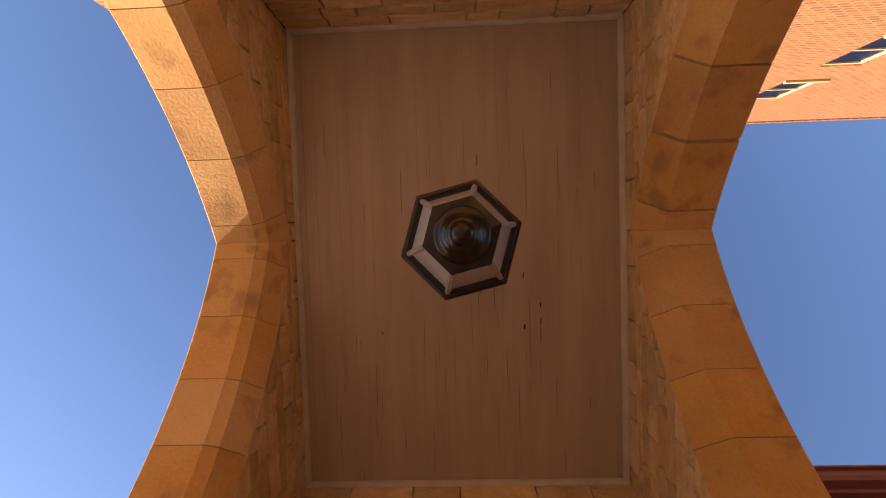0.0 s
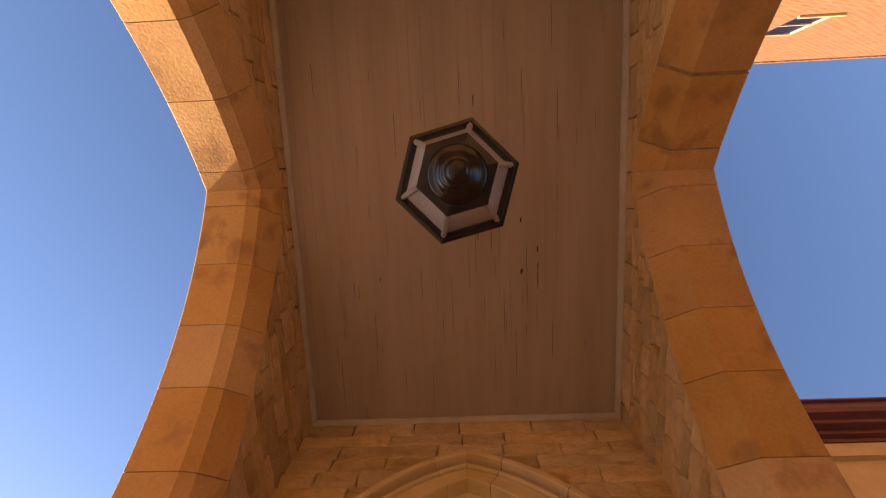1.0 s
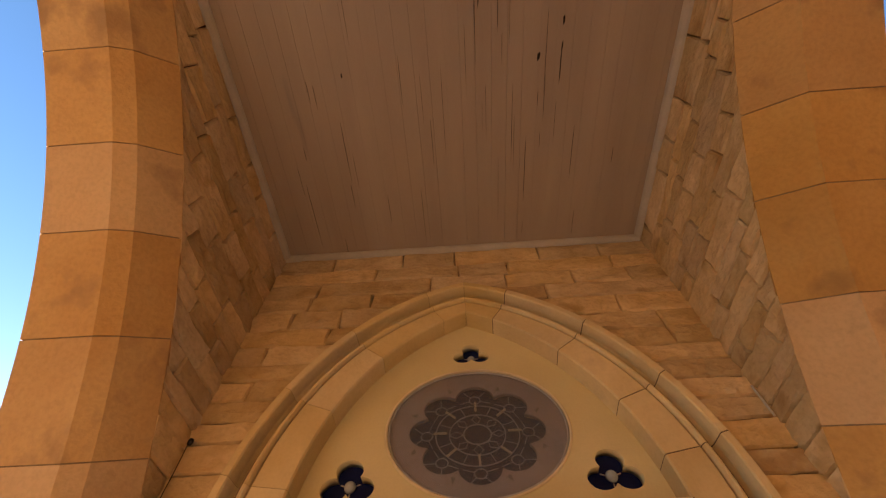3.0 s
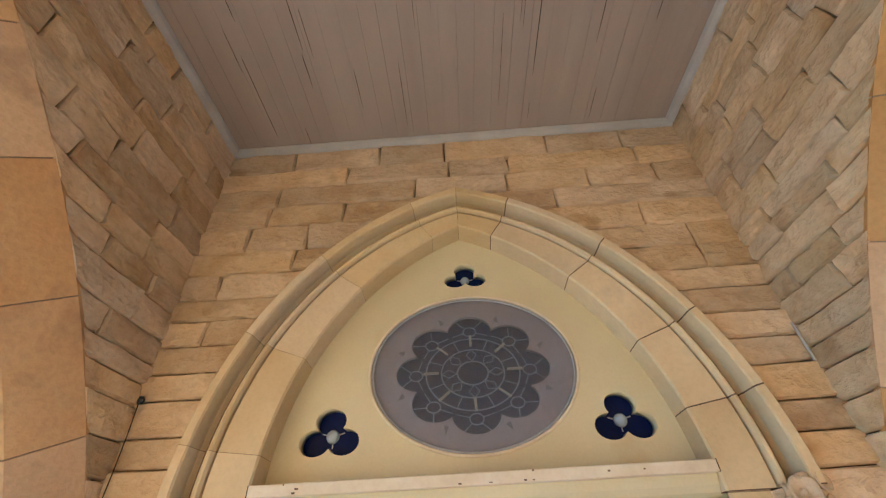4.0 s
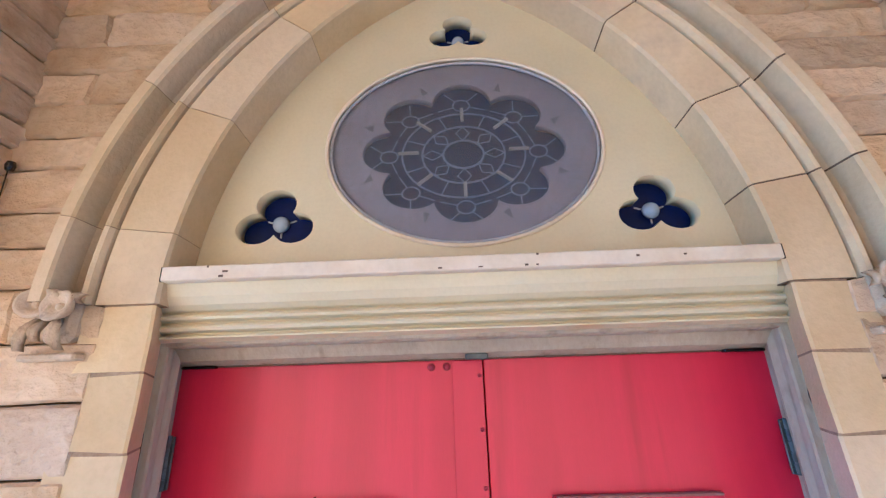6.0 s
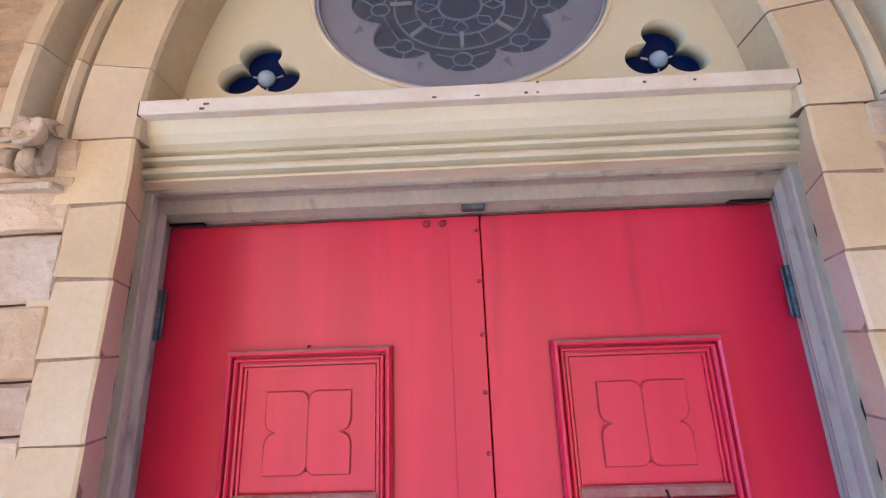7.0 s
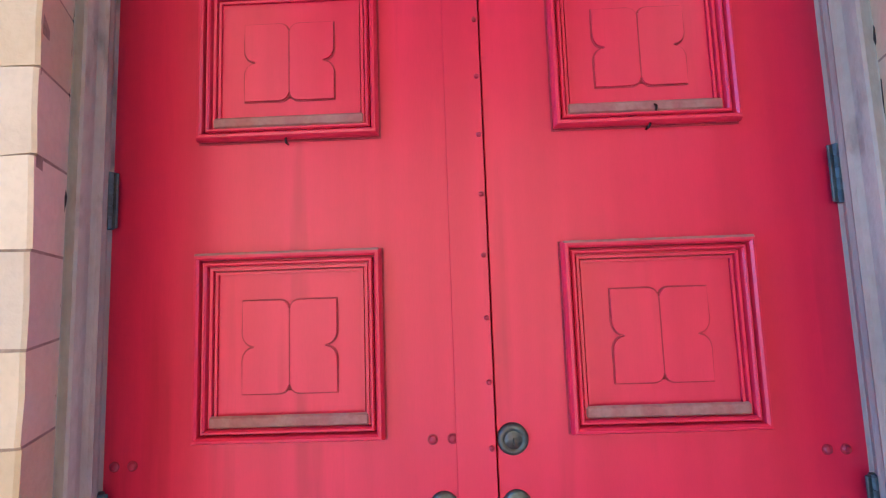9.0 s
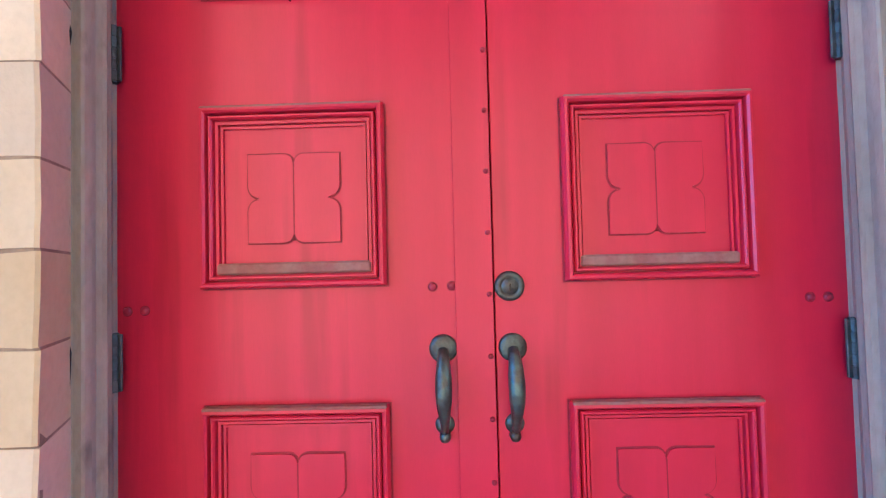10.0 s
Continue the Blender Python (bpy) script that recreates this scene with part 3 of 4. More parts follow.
rng_chip = random.Random(11)
for k in range(10):
    x, w = rng_chip.uniform(-0.77, 0.77), rng_chip.uniform(0.004, 0.016)
    z = rng_chip.choice((2.789, 2.762, 2.775))
    part("chip", box(x, x + w, -0.0092, -0.006, z, z + rng_chip.uniform(0.003, 0.006)), MORTAR, cornice)

# Grey wooden door frame.
door_frame = empty("door_frame", (0, 0.2, 0))
tagged(door_frame, "weathered grey painted wooden door frame with flaking edges", "door frame", kind="structure")
FR = [(0.93, 0.122), (0.857, 0.122), (0.850, 0.126), (0.834, 0.128), (0.830, 0.133), (0.830, 0.150), (0.852, 0.152), (0.852, 0.158), (0.845, 0.162), (0.844, 0.176), (0.838, 0.186), (0.835, 0.196),
      (0.839, 0.203), (0.868, 0.205), (0.868, 0.212), (0.860, 0.214), (0.862, 0.240), (0.876, 0.262), (0.880, 0.33), (0.93, 0.33)]
for s in (1, -1):
    part("jamb", rings(bmesh.new(), [[Vector((s * x, y - 0.2, z)) for x, y in FR] for z in (0.0, 2.622)]), GREY, door_frame)
HD = [(2.640, 0.122), (2.626, 0.122), (2.608, 0.126), (2.603, 0.133), (2.603, 0.150), (2.616, 0.152), (2.616, 0.158), (2.608, 0.162), (2.603, 0.176), (2.582, 0.190), (2.571, 0.196), (2.568, 0.203),
      (2.590, 0.205), (2.590, 0.212), (2.574, 0.216), (2.563, 0.240), (2.560, 0.262), (2.558, 0.33), (2.640, 0.33)]
part("head", rings(bmesh.new(), [[Vector((x, y - 0.2, z)) for z, y in HD] for x in (-0.856, 0.856)]), GREY, door_frame)
# Solid dark strips stand in for the shade in the gaps round the doors.
part("gap", box(-0.850, 0.850, -0.0835, -0.076, 2.618, 2.6245), MORTAR, door_frame, "dark strip for the shade in the gap under the cornice")
part("gap", box(-0.864, 0.864, 0.060, 0.0745, 2.5565, 2.5605), MORTAR, door_frame, "dark strip for the shade in the gap over the doors")
for s in (1, -1):
    part("gap", box(min(s * 0.8775, s * 0.8825), max(s * 0.8775, s * 0.8825), 0.066, 0.0745, 0.02, 2.556), CRACK, door_frame, "dark strip for the shade in the gap beside the door")
for s in (1, -1):
    edge = random.Random(17 + s)
    zs = [0.0 + 0.045 * k for k in range(58)]
    part("flaked_edge", tube([(s * (0.8555 + edge.uniform(-0.003, 0.003)), -0.0800 + edge.uniform(-0.002, 0.002), z) for z in zs], [edge.uniform(0.0025, 0.0062) for z in zs], 6), CRACK, door_frame, "dark flaked edge beside the stone")

# ---- the doors ----
DY = 0.275
ROWS = ((1.781, 2.192), (1.064, 1.501), (0.340, 0.779))


def moulding(x0, x1, z0, z1):
    """A mitred square frame of stepped moulding, proud of the door."""
    pr = [(0.0, 0.002), (-0.002, -0.012), (0.000, -0.022), (0.004, -0.029), (0.010, -0.030), (0.0145, -0.025), (0.0158, -0.003), (0.0188, -0.003), (0.0195, -0.018), (0.0225, -0.0225), (0.026, -0.0225), (0.029, -0.018), (0.0295, -0.005), (0.0325, -0.005), (0.0335, -0.011), (0.040, -0.011), (0.0405, -0.001), (0.0435, -0.001), (0.044, -0.006), (0.050, -0.006), (0.050, 0.002)]
    rows = []
    for sx, sz in ((0, 0), (1, 0), (1, 1), (0, 1), (0, 0)):
        rows.append([Vector(((x1 - d) if sx else (x0 + d), DY + y, (z1 - d) if sz else (z0 + d))) for d, y in pr])
    bm = bmesh.new()
    vs = [[bm.verts.new(p) for p in row] for row in rows[:4]]
    n = len(pr)
    for k in range(4):
        a, b = vs[k], vs[(k + 1) % 4]
        for i in range(n):
            bm.faces.new((a[i], a[(i + 1) % n], b[(i + 1) % n], b[i]))
    return bm


def plaque(cx, cz, hx, hz):
    """Raised four-lobed plaque: a square with a cusp in the middle of each side."""
    r, quarter = 0.030, []
    for k in range(7):
        a = math.pi / 2 * k / 6
        quarter.append((hx - r * (1 - math.cos(a)) * 0.85, 0.003 + r * (1 - math.sin(a))))
    side = [(hx - 0.028, 0.0), *[(x, z) for x, z in sorted(quarter, key=lambda p: p[1])], (hx, hz)]
    top = [(0.003 + 0.022 * (1 - math.sin(math.pi / 2 * k / 5)), hz - 0.022 * (1 - math.cos(math.pi / 2 * k / 5)) * 0.85) for k in range(6)] + [(0.0, hz - 0.022)]
    one = side + top
    pts = one + [(-x, z) for x, z in one[::-1][1:]]
    pts = pts + [(x, -z) for x, z in pts[::-1][1:-1]]
    return [(cx + x, cz + z) for x, z in pts]


def grown(pts, e):
    """An anticlockwise outline moved outwards by e."""
    out, n = [], len(pts)
    for i in range(n):
        a, b = Vector(pts[i - 1]), Vector(pts[(i + 1) % n])
        t = (b - a).normalized()
        out.append((pts[i][0] + t.y * e, pts[i][1] - t.x * e))
    return out


def hook(x, z, down):
    s = -1 if down else 1
    return tube([(x, DY + 0.002, z), (x, DY - 0.014, z), (x + 0.001, DY - 0.020, z - 0.006 * s), (x + 0.002, DY - 0.014, z - 0.016 * s)], 0.003, 6)


def stud(x, z, r=0.010, y=DY):
    return lathe([(r, -0.002), (r * 0.96, 0.003), (r * 0.75, 0.006), (r * 0.35, 0.0075), (0.0, 0.008)], 14, (x, y, z), Matrix.Rotation(math.pi / 2, 3, "X"))


def leaf(name, x0, x1, panels, label):
    root = empty(name, (0, 0, 0))
    tagged(root, label, "door", group="pair of red doors")
    part("slab", box(x0, x1, DY, DY + 0.05, 0.015, 2.557, 0.002), RED, root)
    for k, ((z0, z1), (px0, px1)) in enumerate(zip(ROWS, panels)):
        fr = part("panel_moulding", moulding(px0, px1, z0, z1), RED, root)
        part("dusty_ledge", box(px0 + 0.034, px1 - 0.034, DY - 0.0145, DY - 0.004, z0 + 0.0310, z0 + 0.059, 0.005), DUSTY, fr, "dust lying on the lower moulding")
        part("top_dust", box(px0 + 0.002, px1 - 0.002, DY - 0.0285, DY - 0.004, z1 - 0.013, z1 + 0.0024, 0.003), DUSTY, fr, "dust on the upper moulding")
        cx, cz = (px0 + px1) / 2, (z0 + z1) / 2 - 0.004
        hx, hz = 0.112, 0.108 if k else 0.100
        # Dark plates put the shadow along the raised edges into the colour.
        crease_outline = grown(plaque(cx, cz, hx, hz), 0.0044)
        plate("grime_line", [crease_outline], 0.002, Matrix.Translation((0, DY - 0.0003, 0)) @ XZ, GRIMESHADE, fr)
        plate("grime_edge", [[(px0 - 0.005, z0 - 0.006), (px1 + 0.005, z0 - 0.006), (px1 + 0.005, z1 + 0.003), (px0 - 0.005, z1 + 0.003)], [(px0 + 0.05, z0 + 0.05), (px1 - 0.05, z0 + 0.05), (px1 - 0.05, z1 - 0.05), (px0 + 0.05, z1 - 0.05)]], 0.002, Matrix.Translation((0, DY - 0.0003, 0)) @ XZ, GRIMESHADE, fr)
        pl = plate("plaque", [plaque(cx, cz, hx, hz)], 0.006, Matrix.Translation((0, DY - 0.0028, 0)) @ XZ, RED, root)
        # Thin dark strip drawn for the groove down the plaque.
        part("centre_bead", box(cx - 0.0012, cx + 0.0012, DY - 0.0066, DY - 0.003, cz - hz + 0.022, cz + hz - 0.022), GRIMESHADE, pl)
    return root


PL = ((-0.658, -0.214),) * 3
PR = ((0.214, 0.658),) * 3
door_left = leaf("door_leaf", -0.890, 0.0405, PL, "closed glossy red wooden door leaf with a studded meeting strip")
door_right = leaf("door_leaf", 0.0445, 0.890, PR, "closed glossy red wooden door leaf with a deadlock")
strip = part("meeting_strip", box(-0.050, 0.0405, DY - 0.009, DY + 0.001, 0.015, 2.554, 0.0012), RED, door_left, "flat red meeting strip")
for k in range(17):
    part("stud", stud(0.031, 0.150 + 0.1475 * k, 0.0065, DY - 0.009), GRIMESHADE if k % 4 == 1 else DARKRED, strip)
for x, z in ((-0.851, 1.012), (-0.808, 1.013), (-0.104, 1.055), (-0.058, 1.056), (-0.112, 2.538), (-0.066, 2.538)):
    b = part("bolt", stud(x, z, 0.0105), DARKRED, door_left)
    part("grime_ring", lathe([(0.0125, -0.001), (0.0125, 0.0008), (0.009, 0.0012)], 14, (x, DY, z), Matrix.Rotation(math.pi / 2, 3, "X")), GRIMESHADE, b)
for x, z in ((0.789, 1.010), (0.831, 1.010)):
    b = part("bolt", stud(x, z, 0.0105), DARKRED, door_right)
    part("grime_ring", lathe([(0.0125, -0.001), (0.0125, 0.0008), (0.009, 0.0012)], 14, (x, DY, z), Matrix.Rotation(math.pi / 2, 3, "X")), GRIMESHADE, b)
part("hook", hook(-0.440, 2.201, False), IRON, door_left)
part("hook", hook(-0.440, 1.770, True), IRON, door_left)
part("hook", hook(0.440, 1.772, True), IRON, door_right)
part("hook", hook(0.458, 1.828, False), IRON, door_right)


def pull(x, root):
    """Bronze thumb-latch pull: round rose, bowed grip, lobed foot."""
    base = part("pull_handle", lathe([(0.034, -0.002), (0.034, 0.004), (0.029, 0.010), (0.018, 0.012), (0.0, 0.013)], 24, (x, DY, 0.907), Matrix.Rotation(math.pi / 2, 3, "X")), BRONZE, root, "verdigris bronze pull handle", True)
    pts, rad = [], []
    for k in range(13):
        f = k / 12
        pts.append((x, DY - 0.012 - 0.042 * math.sin(math.pi * min(1, f * 1.02)) ** 0.7, 0.905 - 0.190 * f))
        rad.append(0.012 + 0.0075 * math.sin(math.pi * min(1, f * 1.25)) - (0.002 if f > 0.85 else 0))
    part("grip", tube(pts, rad, 16), BRONZE, base, "", True)
    foot = lathe([(0.024, -0.002), (0.022, 0.006), (0.010, 0.011), (0.0, 0.012)], 18, (x, DY, 0.727), Matrix.Rotation(math.pi / 2, 3, "X"))
    foot = lathe([(0.014, 0.0), (0.013, 0.014), (0.007, 0.020), (0.0, 0.022)], 14, (x, DY, 0.700), Matrix.Rotation(math.pi / 2, 3, "X"), foot)
    part("foot", foot, BRONZE, base, "", True)


pull(-0.082, door_left)
pull(0.084, door_right)
lock = part("deadlock", lathe([(0.036, -0.002), (0.036, 0.006), (0.032, 0.013), (0.021, 0.015), (0.021, 0.012), (0.019, 0.016), (0.0, 0.017)], 26, (0.080, DY, 1.053), Matrix.Rotation(math.pi / 2, 3, "X")), BRONZE, door_right, "round bronze deadlock cylinder", True)
part("keyhole", box(0.0785, 0.0815, DY - 0.019, DY - 0.016, 1.043, 1.059), IRON, lock)
for s, root in ((-1, door_left), (1, door_right)):
    for zc in (2.300, 1.640, 0.893, 0.22):
        h = part("hinge", tube([(s * 0.869, DY - 0.020, zc - 0.070), (s * 0.869, DY - 0.020, zc + 0.070)], 0.0105, 10), HINGE, root, "weathered steel butt hinge")
        for kk in (-0.054, -0.027, 0.0, 0.027, 0.054):
            part("knuckle", tube([(s * 0.869, DY - 0.020, zc + kk - 0.0115), (s * 0.869, DY - 0.020, zc + kk + 0.0115)], 0.0125, 10), HINGE, h)
        part("flap", box(min(s * 0.848, s * 0.870), max(s * 0.848, s * 0.870), DY - 0.024, DY - 0.017, zc - 0.068, zc + 0.068, 0.002), HINGE, h)
door_catch = part("door_catch", box(-0.01, 0.055, 0.200, 0.226, 2.552, 2.569, 0.003), HINGE)
tagged(door_catch, "small steel catch on the head of the door frame", "door catch")
for x0, x1 in ((-0.856, -0.755), (0.74, 0.856)):
    c = part("weather_strip", box(x0, x1, 0.236, 0.256, 2.5520, 2.5600, 0.002), IRON)
    tagged(c, "dark rubber strip at the top of the doors", "weather strip")


# ---- carved label stops at the feet of the hood ----
def bloom(c, r, lobes, turn, lean, seed):
    """A carved open flower: a thick cup with a waved rim and a hollow heart, facing outwards and leaning by lean degrees."""
    rng, bm, c = random.Random(seed), bmesh.new(), Vector(c)
    face = Matrix.Rotation(radians(lean[0]), 3, "X") @ Matrix.Rotation(radians(lean[1]), 3, "Z") @ Matrix.Rotation(math.pi / 2, 3, "X")
    amp, rows, n = [rng.uniform(0.7, 1.2) for _ in range(lobes)], [], 40
    for q, h in ((0.30, -0.55), (0.52, -0.35), (0.78, -0.05), (0.98, 0.28), (1.06, 0.46), (1.00, 0.56), (0.86, 0.55), (0.66, 0.42), (0.48, 0.24), (0.34, 0.10), (0.27, 0.12), (0.22, 0.30), (0.12, 0.36), (0.02, 0.36)):
        row = []
        for i in range(n):
            a = 2 * math.pi * i / n
            k = lobes * ((a + turn) / (2 * math.pi) % 1.0)
            wave = abs(math.sin(math.pi * k)) ** 0.7 * amp[int(k) % lobes]
            out = max(0.0, q - 0.35)
            row.append(c + face @ Vector((r * (q + 0.17 * out * wave) * math.cos(a), r * (q + 0.17 * out * wave) * math.sin(a), r * (h + 0.16 * out * (wave - 0.5)))))
        rows.append(row)
    return rings(bm, rows)


def stone_leaf(base, tip, w, seed):
    rng, bm = random.Random(seed), bmesh.new()
    base, tip = Vector(base), Vector(tip)
    ax = tip - base
    acr = Vector((-ax.z, 0, ax.x)).normalized()
    rows = []
    for i in range(7):
        f = i / 6
        ww = w * math.sin(math.pi * (0.1 + 0.87 * f)) * (1 + 0.15 * math.sin(f * 20))
        bulge = -0.022 * math.sin(math.pi * f) - 0.004
        mid = base + ax * f
        rows.append([mid + acr * ww * q + Vector((0, bulge + y, 0)) for q, y in ((-1, 0.006), (-0.5, -0.006), (0, 0.006), (0.5, -0.006), (1, 0.006), (0, 0.03))])
    return rings(bm, rows)


def label_stop(s, label, blooms, leaves):
    root = empty("label_stop", (1.005 if s > 0 else -1.015, -0.02, 2.668))
    root.scale = (0.82,) * 3
    tagged(root, label, "carved ornament", group="carved label stops")
    part("block", box(-0.050, 0.050, -0.008, 0.05, -0.075, 0.060, 0.018), CARVED, root)
    part("ledge", box(-0.088, 0.088, -0.020, 0.05, -0.128, -0.106, 0.006), CARVED, root)
    for k, (x, z, r, lobes, lean) in enumerate(blooms):
        part("bloom", bloom((x, -0.040, z), r, lobes, 0.5 * k, lean, 7 + k), CARVED, root, "", True)
    for k, (b, t, w) in enumerate(leaves):
        part("leaf", stone_leaf((b[0], -0.022, b[1]), (t[0], -0.040, t[1]), w, k), CARVED, root, "", True)


label_stop(-1, "carved stone flower cluster with drooping leaves at the hood foot", ((-0.042, 0.034, 0.044, 3, (-12, 14)), (0.034, 0.022, 0.044, 3, (-14, -6))),
           (((0.015, -0.005), (0.050, -0.100), 0.026), ((-0.045, -0.005), (-0.070, -0.100), 0.018), ((-0.020, -0.010), (-0.026, -0.075), 0.014), ((0.060, 0.040), (0.088, 0.064), 0.010), ((0.0, 0.05), (0.012, 0.078), 0.022)))
label_stop(1, "carved stone blossom with ruffled petals at the hood foot", ((-0.018, 0.016, 0.050, 5, (-12, -8)), (0.062, 0.046, 0.032, 4, (-10, 20)), (0.066, -0.024, 0.026, 4, (-20, 26))),
           (((-0.034, -0.020), (-0.044, -0.095), 0.024), ((0.020, -0.025), (0.030, -0.092), 0.024), ((-0.030, 0.062), (0.030, 0.080), 0.016), ((-0.070, 0.050), (-0.078, 0.005), 0.012)))

# ---- wire and rod in the corners ----
wire = part("wire", tube([(-W + 0.012 + 0.004 * math.sin(9 * z), -0.016 + 0.004 * math.cos(7 * z), z) for z in [2.2 + 0.06 * k for k in range(16)]], 0.0018, 5), IRON)
tagged(wire, "thin black wire running down the wall corner", "wire")
insulator = part("insulator", lathe([(0.0, -0.016), (0.010, -0.014), (0.013, 0.0), (0.010, 0.012), (0.0, 0.014)], 12, (-W + 0.022, -0.024, 3.11)), IRON, None, "", True)
tagged(insulator, "small black insulator knob in the wall corner", "insulator")
rod = part("conduit", tube([(W - 0.014, -0.020, 3.10), (W - 0.013, -0.018, 3.26)], 0.005, 8), TRIM)
tagged(rod, "short pale conduit in the wall corner", "conduit")

# ---- hanging lantern ----
LZ = 3.30
lantern = empty("lantern", (0.008, -2.045, LZ))
lantern.rotation_euler.x = radians(-4)
tagged(lantern, "black six-sided hanging lantern with opal white glass", "lantern")
TURN = math.radians(-14)


def hexa(r, z, turn=TURN, n=6):
    return [Vector((r * math.cos(turn + 2 * math.pi * k / n), r * math.sin(turn + 2 * math.pi * k / n), z)) for k in range(n)]


RB, RT, ZT = 0.188, 0.314, 0.375
part("bottom_plate", rings(bmesh.new(), [hexa(RB * 0.80, -0.020), hexa(RB + 0.012, -0.012), hexa(RB + 0.014, 0.006), hexa(RB, 0.016)]), IRON, lantern)
turned = [(0.140, -0.018), (0.142, -0.030), (0.128, -0.044), (0.108, -0.050), (0.103, -0.064), (0.088, -0.082), (0.082, -0.088), (0.080, -0.100), (0.070, -0.108), (0.058, -0.114),
          (0.058, -0.136), (0.052, -0.142), (0.054, -0.158), (0.048, -0.178), (0.034, -0.192), (0.014, -0.200), (0.0, -0.201)]
part("finial", lathe(turned, 32), IRON, lantern, "turned black finial", True)
rim = part("rim", rings(bmesh.new(), [hexa(RT - 0.004, ZT - 0.004), hexa(RT + 0.022, ZT - 0.010), hexa(RT + 0.030, ZT + 0.002), hexa(RT + 0.030, ZT + 0.020), hexa(RT + 0.052, ZT + 0.028), hexa(RT + 0.056, ZT + 0.050), hexa(RT + 0.02, ZT + 0.062)]), IRON, lantern)
part("hood", rings(bmesh.new(), [hexa(RT + 0.045, ZT + 0.055), hexa(RT - 0.06, ZT + 0.12), hexa(0.15, ZT + 0.20), hexa(0.10, ZT + 0.28), hexa(0.085, ZT + 0.31), hexa(0.05, ZT + 0.34)]), IRON, lantern)
# Unseen white disc, added to bounce light onto the opal panes.
part("reflector", rings(bmesh.new(), [hexa(RT - 0.012, ZT - 0.002), hexa(RT - 0.012, ZT + 0.004)]), WHITE, lantern, "unseen white disc added inside the hood to brighten the panes")
low, high = hexa(RB, 0.014), hexa(RT, ZT)
for k in range(6):
    a, b, c, d = low[k], low[(k + 1) % 6], high[(k + 1) % 6], high[k]
    inn = lambda p: Vector((p.x * 0.965, p.y * 0.965, p.z))
    bm = bmesh.new()
    rings(bm, [[inn(a), inn(b), inn(b) * 0.985, inn(a) * 0.985], [inn(d), inn(c), Vector((c.x * 0.95, c.y * 0.95, c.z)), Vector((d.x * 0.95, d.y * 0.95, d.z))]])
    part("pane", bm, OPAL, lantern, "opal white glass pane")
    part("corner_bar", tube([tuple(a), tuple(d)], 0.017, 6), BARS, lantern, "grey corner bar")
part("rod", tube([(0, 0, ZT + 0.33), (0, 0, CEIL - LZ - 0.05)], 0.012, 10), IRON, lantern)
part("canopy", lathe([(0.0, -0.07), (0.03, -0.07), (0.05, -0.05), (0.09, -0.03), (0.10, 0.0), (0.0, 0.0)], 24, (0, 0, CEIL - LZ - 0.002)), IRON, lantern)

# ---- outside: lower wing of the church and the brick building across the way ----
wing = part("wing_wall", box(WO + 0.05, 16, 1.0, 6.0, -0.17, 5.60, 0.01), PALE)
tagged(wing, "lower sandstone wing of the church", "church wing", kind="structure")
gutter = empty("eaves_gutter", (9, 1.0, 5.65))
tagged(gutter, "maroon painted moulded eaves gutter on the church wing", "gutter")
GU = [(0.02, -0.10), (-0.04, -0.10), (-0.05, -0.06), (-0.10, -0.04), (-0.10, 0.02), (-0.17, 0.05), (-0.18, 0.09), (-0.25, 0.14), (-0.27, 0.20), (-0.27, 0.29), (-0.30, 0.31), (-0.30, 0.34), (0.02, 0.34)]
part("moulding", rings(bmesh.new(), [[Vector((x, y, z)) for y, z in GU] for x in (-7.1, 7.2)]), MAROON, gutter)
part("string_course", rings(bmesh.new(), [[Vector((x, y, z)) for y, z in ((0.01, -0.36), (-0.05, -0.34), (-0.05, -0.22), (-0.03, -0.20), (-0.03, -0.11), (0.01, -0.10))] for x in (-7.1, 7.2)]), PALE, gutter, "pale stone string course")
rb = bmesh.new()
rings(rb, [[Vector((x, 0.75, 5.95)), Vector((x, 6.0, 5.95)), Vector((x, 3.4, 7.4))] for x in (WO + 0.05, 16)])
wr = part("wing_roof", rb, SLATE)
tagged(wr, "slate roof of the church wing", "roof", kind="structure")

BY = -7.4
brick_house = empty("brick_building", (0, BY, 0))
tagged(brick_house, "tall orange brick building with sash windows", "building")
WW, WH, ROOF = 1.45, 2.3, 23.9
wins = [(x, z) for x in (-4.4, 4.1, 12.7, 21.0) for z in (3.2, 6.8, 10.4, 14.0, 17.7)]
outline = [(-7.85, -0.17), (24.0, -0.17), (24.0, ROOF), (-7.85, ROOF)]
plate("wall", [outline, *[[(x, z), (x + WW, z), (x + WW, z + WH), (x, z + WH)] for x, z in wins]], 0.3, Matrix.Translation((0, -0.15, 0)) @ XZ, BRICK, brick_house)
part("rear", box(-7.85, 24.0, -9.0, -0.301, -0.17, ROOF), BRICK, brick_house)
part("coping", box(-7.9, 24.15, -9.1, 0.06, ROOF + 0.002, ROOF + 0.22, 0.03), BRICK, brick_house)
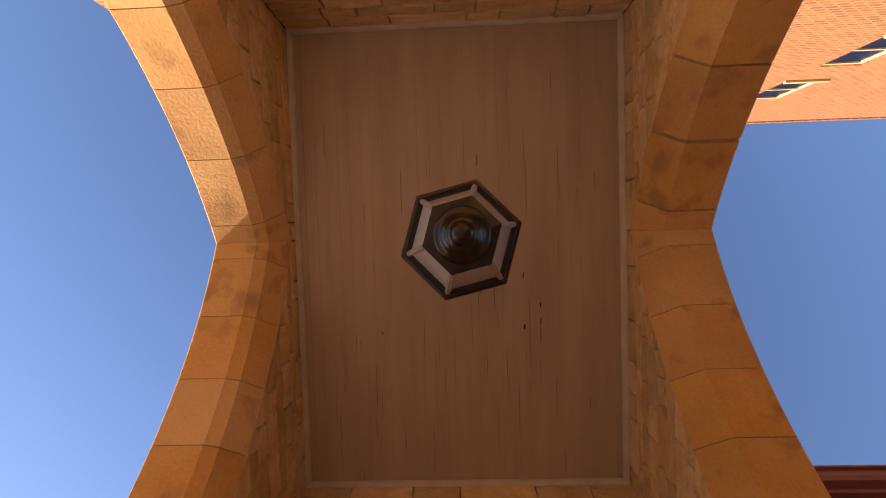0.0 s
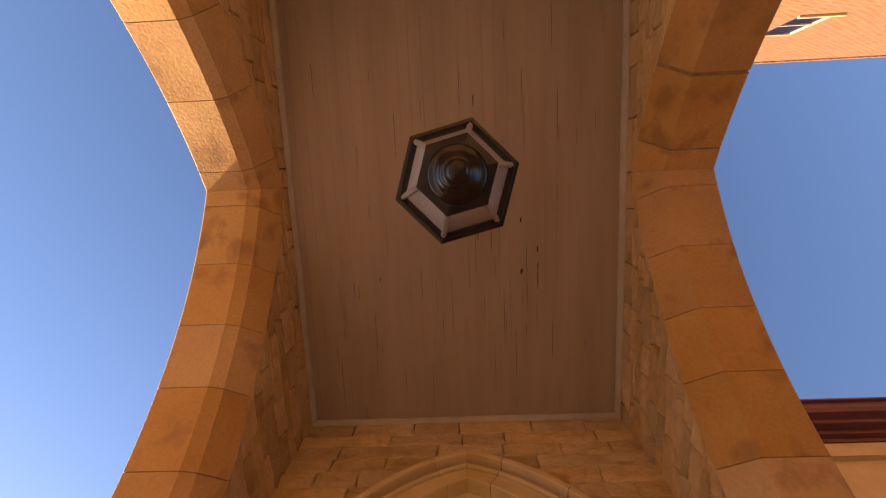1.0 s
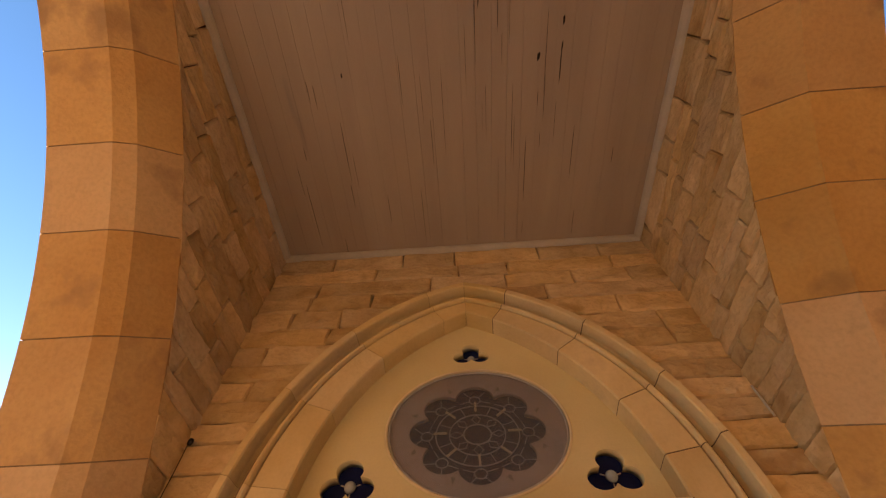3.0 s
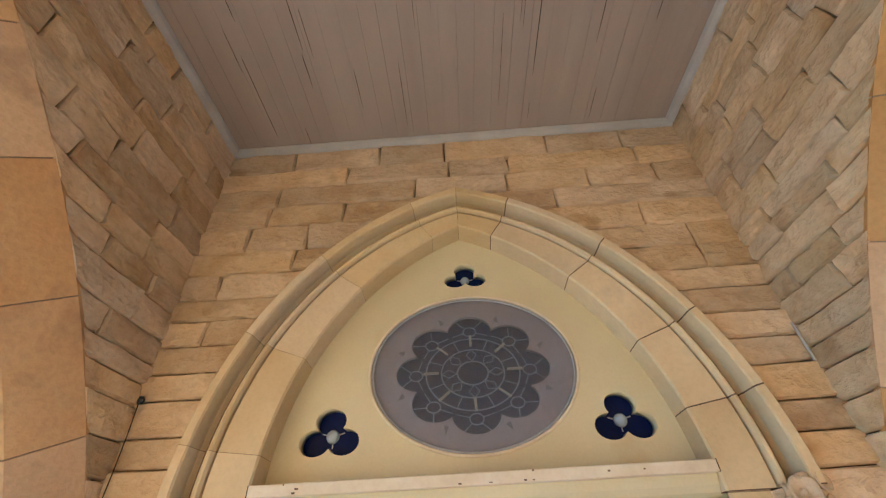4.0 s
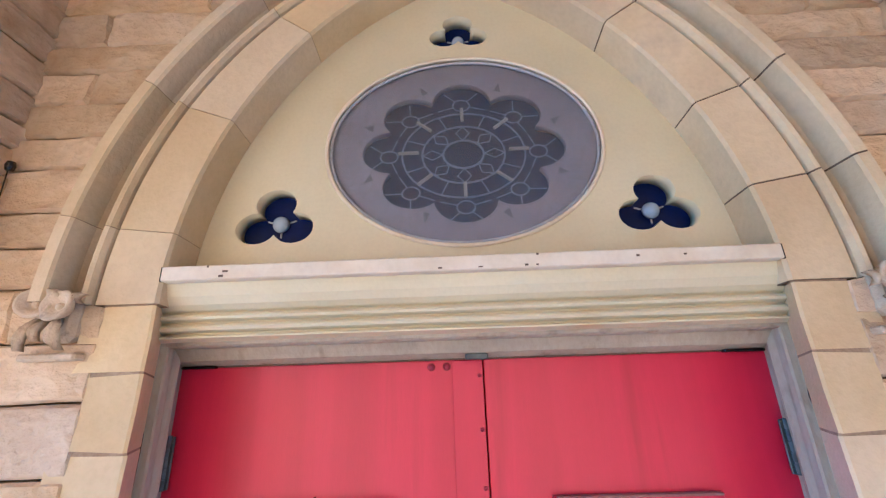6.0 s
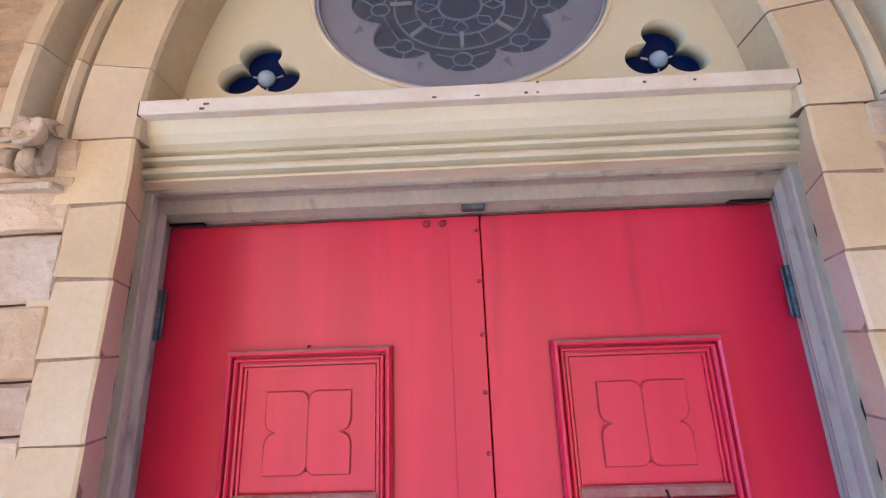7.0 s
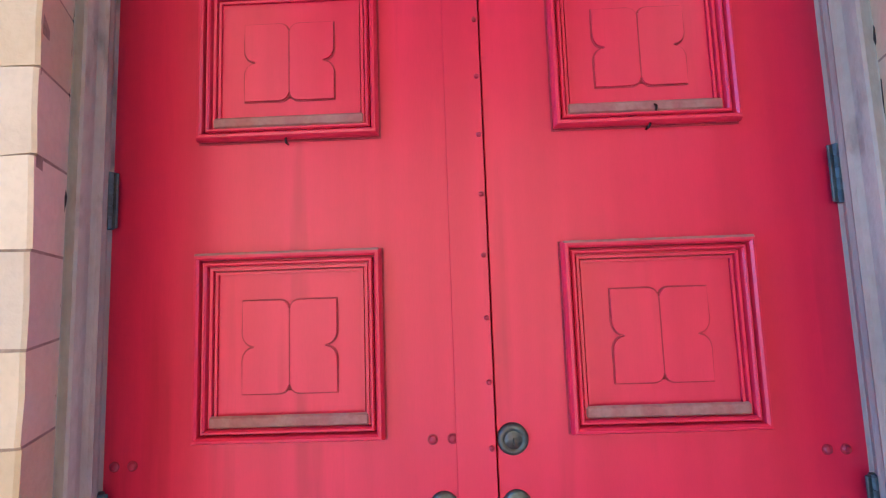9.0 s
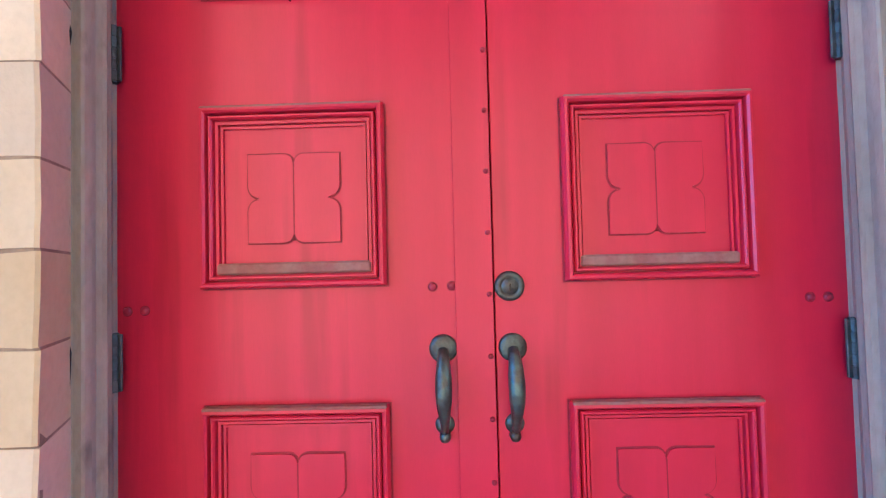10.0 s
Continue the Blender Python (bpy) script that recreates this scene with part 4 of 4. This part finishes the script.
for x, z in wins:
    x1, z1, zm = x + WW, z + WH, z + WH * 0.5
    fr = box(x, x1, -0.16, -0.05, z, z + 0.09)
    for a in ((x, x1, z1 - 0.09, z1), (x, x + 0.09, z + 0.09, z1 - 0.09), (x1 - 0.09, x1, z + 0.09, z1 - 0.09), (x + 0.09, x1 - 0.09, zm - 0.03, zm + 0.03)):
        box(a[0], a[1], -0.16, -0.05, a[2], a[3], 0, fr)
    wf = part("window", fr, WHITE, brick_house)
    for za, zb in ((z + 0.09, zm - 0.03), (zm + 0.03, z1 - 0.09)):
        part("pane", box(x + 0.085, x1 - 0.085, -0.12, -0.11, za - 0.005, zb + 0.005), DARKGLASS, wf)
    part("sill", box(x - 0.1, x1 + 0.1, -0.12, 0.09, z - 0.12, z - 0.002, 0.01), PALE, wf)

# ---- splits and chips in the ceiling boards ----
splits = bmesh.new()
for x, y, l, w in ((0.165, -1.60, 0.10, 0.010), (0.505, -1.70, 0.05, 0.012), (0.634, -1.46, 0.05, 0.012), (0.505, -1.285, 0.05, 0.018), (0.634, -1.22, 0.19, 0.007), (0.635, -1.33, 0.06, 0.010), (-0.638, -1.26, 0.03, 0.012),
                   (0.16, -2.62, 0.10, 0.012), (0.27, -1.55, 0.25, 0.004), (-0.30, -1.2, 0.3, 0.003), (0.36, -0.9, 0.5, 0.003), (-0.06, -1.0, 0.6, 0.003), (0.45, -0.6, 0.45, 0.004), (-0.45, -2.4, 0.4, 0.003), (0.54, -2.4, 0.5, 0.003), (-0.7, -0.8, 0.4, 0.003), (0.75, -0.7, 0.35, 0.003)):
    pts = [(x + w * 0.5 * s * (0.4 + 0.6 * random.random()), y + l * (f - 0.5)) for s, fs in ((1, (0, 0.3, 0.7)), (-1, (1, 0.6, 0.2))) for f in fs]
    rings(splits, [[Vector((u, v, CEIL - h)) for u, v in pts] for h in (0.0022, -0.004)])
rng = random.Random(41)
for _ in range(46):
    x, y, l = rng.uniform(-1.1, 1.15), rng.uniform(-3.4, -0.15), rng.uniform(0.08, 0.55)
    w = rng.uniform(0.0012, 0.0028)
    rings(splits, [[Vector((x + w * q, y + l * f, CEIL - h)) for q, f in ((-0.5, 0.1), (0.0, 0.0), (0.5, 0.3), (0.4, 0.8), (0.0, 1.0), (-0.4, 0.6))] for h in (0.0020, -0.004)])
sp = part("ceiling_splits", splits, CRACK)
tagged(sp, "dark splits and chips in the ceiling boards", "splits", kind="stuff")

# ---- rubble facing, stone by stone ----
def rubble_back():
    rng = random.Random(11)
    put = lambda u, v, d: Vector((u, 0.008 - d, v))
    for k, (z0, z1) in enumerate(courses(0.0, CEIL, 0.105, 0.165, rng)):
        for s in (1, -1):
            ring = lambda z: (DOORWAY.half_width(0.262, z) if z > SPRING else 0.915)
            if ring(z0) <= 0 and s < 0:
                continue
            start = -W - 0.03 if ring(z0) <= 0 else None
            u, first = (start if start is not None else min(ring(z0), ring(z1))), start is None
            while u < W + 0.01:
                nx = u + rng.uniform(0.26, 0.80) * (1.0 if z0 > SPRING else 0.6)
                if W - nx < 0.16:
                    nx = W + 0.03
                if first:
                    nx = max(nx, max(ring(z0), ring(z1)) + 0.12)
                    nx = W + 0.03 if W - nx < 0.12 else nx
                inner = ring if first else None
                if s > 0:
                    bm = stone(u, nx, z0, z1, put, left=inner, seed=rng.uniform(0, 90), nu=max(7, int((nx - u) / 0.026)))
                else:
                    mir = lambda a, b, d: Vector((-a, 0.008 - d, b))
                    bm = stone(u, nx, z0, z1, mir, left=inner, seed=rng.uniform(0, 90), nu=max(7, int((nx - u) / 0.026)))
                part("stone", bm, RUBBLE, wall_back)
                u, first = nx, False


def rubble_side(side, wall, seed):
    rng = random.Random(seed)
    put = lambda u, v, d: Vector((side * (W + 0.016 - d), u, v))
    for z0, z1 in courses(2.2, CEIL, 0.080, 0.150, rng):
        ring = lambda z: SIDE.half_width(0.220, z)
        spans = []
        if ring(z0) <= 0:
            spans.append((FRONT - 0.02, 0.02, None, None))
        else:
            a, b = lambda z: MID + ring(z), lambda z: MID - ring(z)
            if a(z0) < -0.03:
                spans.append((min(a(z0), a(z1)), 0.02, a, None))
            if b(z0) > FRONT + 0.03:
                spans.append((FRONT, max(b(z0), b(z1)), None, b))
        for u0, u1, le, ri in spans:
            u, first = u0, True
            while u < u1 - 0.01:
                nx = u + rng.uniform(0.14, 0.48)
                if first and le:
                    nx = max(nx, max(le(z0), le(z1)) + 0.1)
                if u1 - nx < 0.14 or (ri and nx > min(ri(z0), ri(z1)) - 0.1):
                    nx = u1
                bm = stone(u, min(nx, u1), z0, z1, put, left=le if first else None, right=ri if (ri and nx >= u1) else None, seed=rng.uniform(0, 90), nu=max(7, int((nx - u) / 0.026)))
                part("stone", bm, RUBBLE, wall)
                u, first = nx, False


def rubble_front():
    rng = random.Random(29)
    put = lambda u, v, d: Vector((u, FRONT + d, v))
    for z0, z1 in courses(3.75, CEIL, 0.11, 0.16, rng):
        u = -W
        while u < W - 0.01:
            nx = u + rng.uniform(0.25, 0.6)
            nx = W if W - nx < 0.15 else nx
            part("stone", stone(u, nx, z0, z1, put, seed=rng.uniform(0, 90)), RUBBLE, wall_front)
            u = nx


rubble_back()
rubble_side(-1, wall_left, 17)
rubble_side(1, wall_right, 23)
rubble_front()
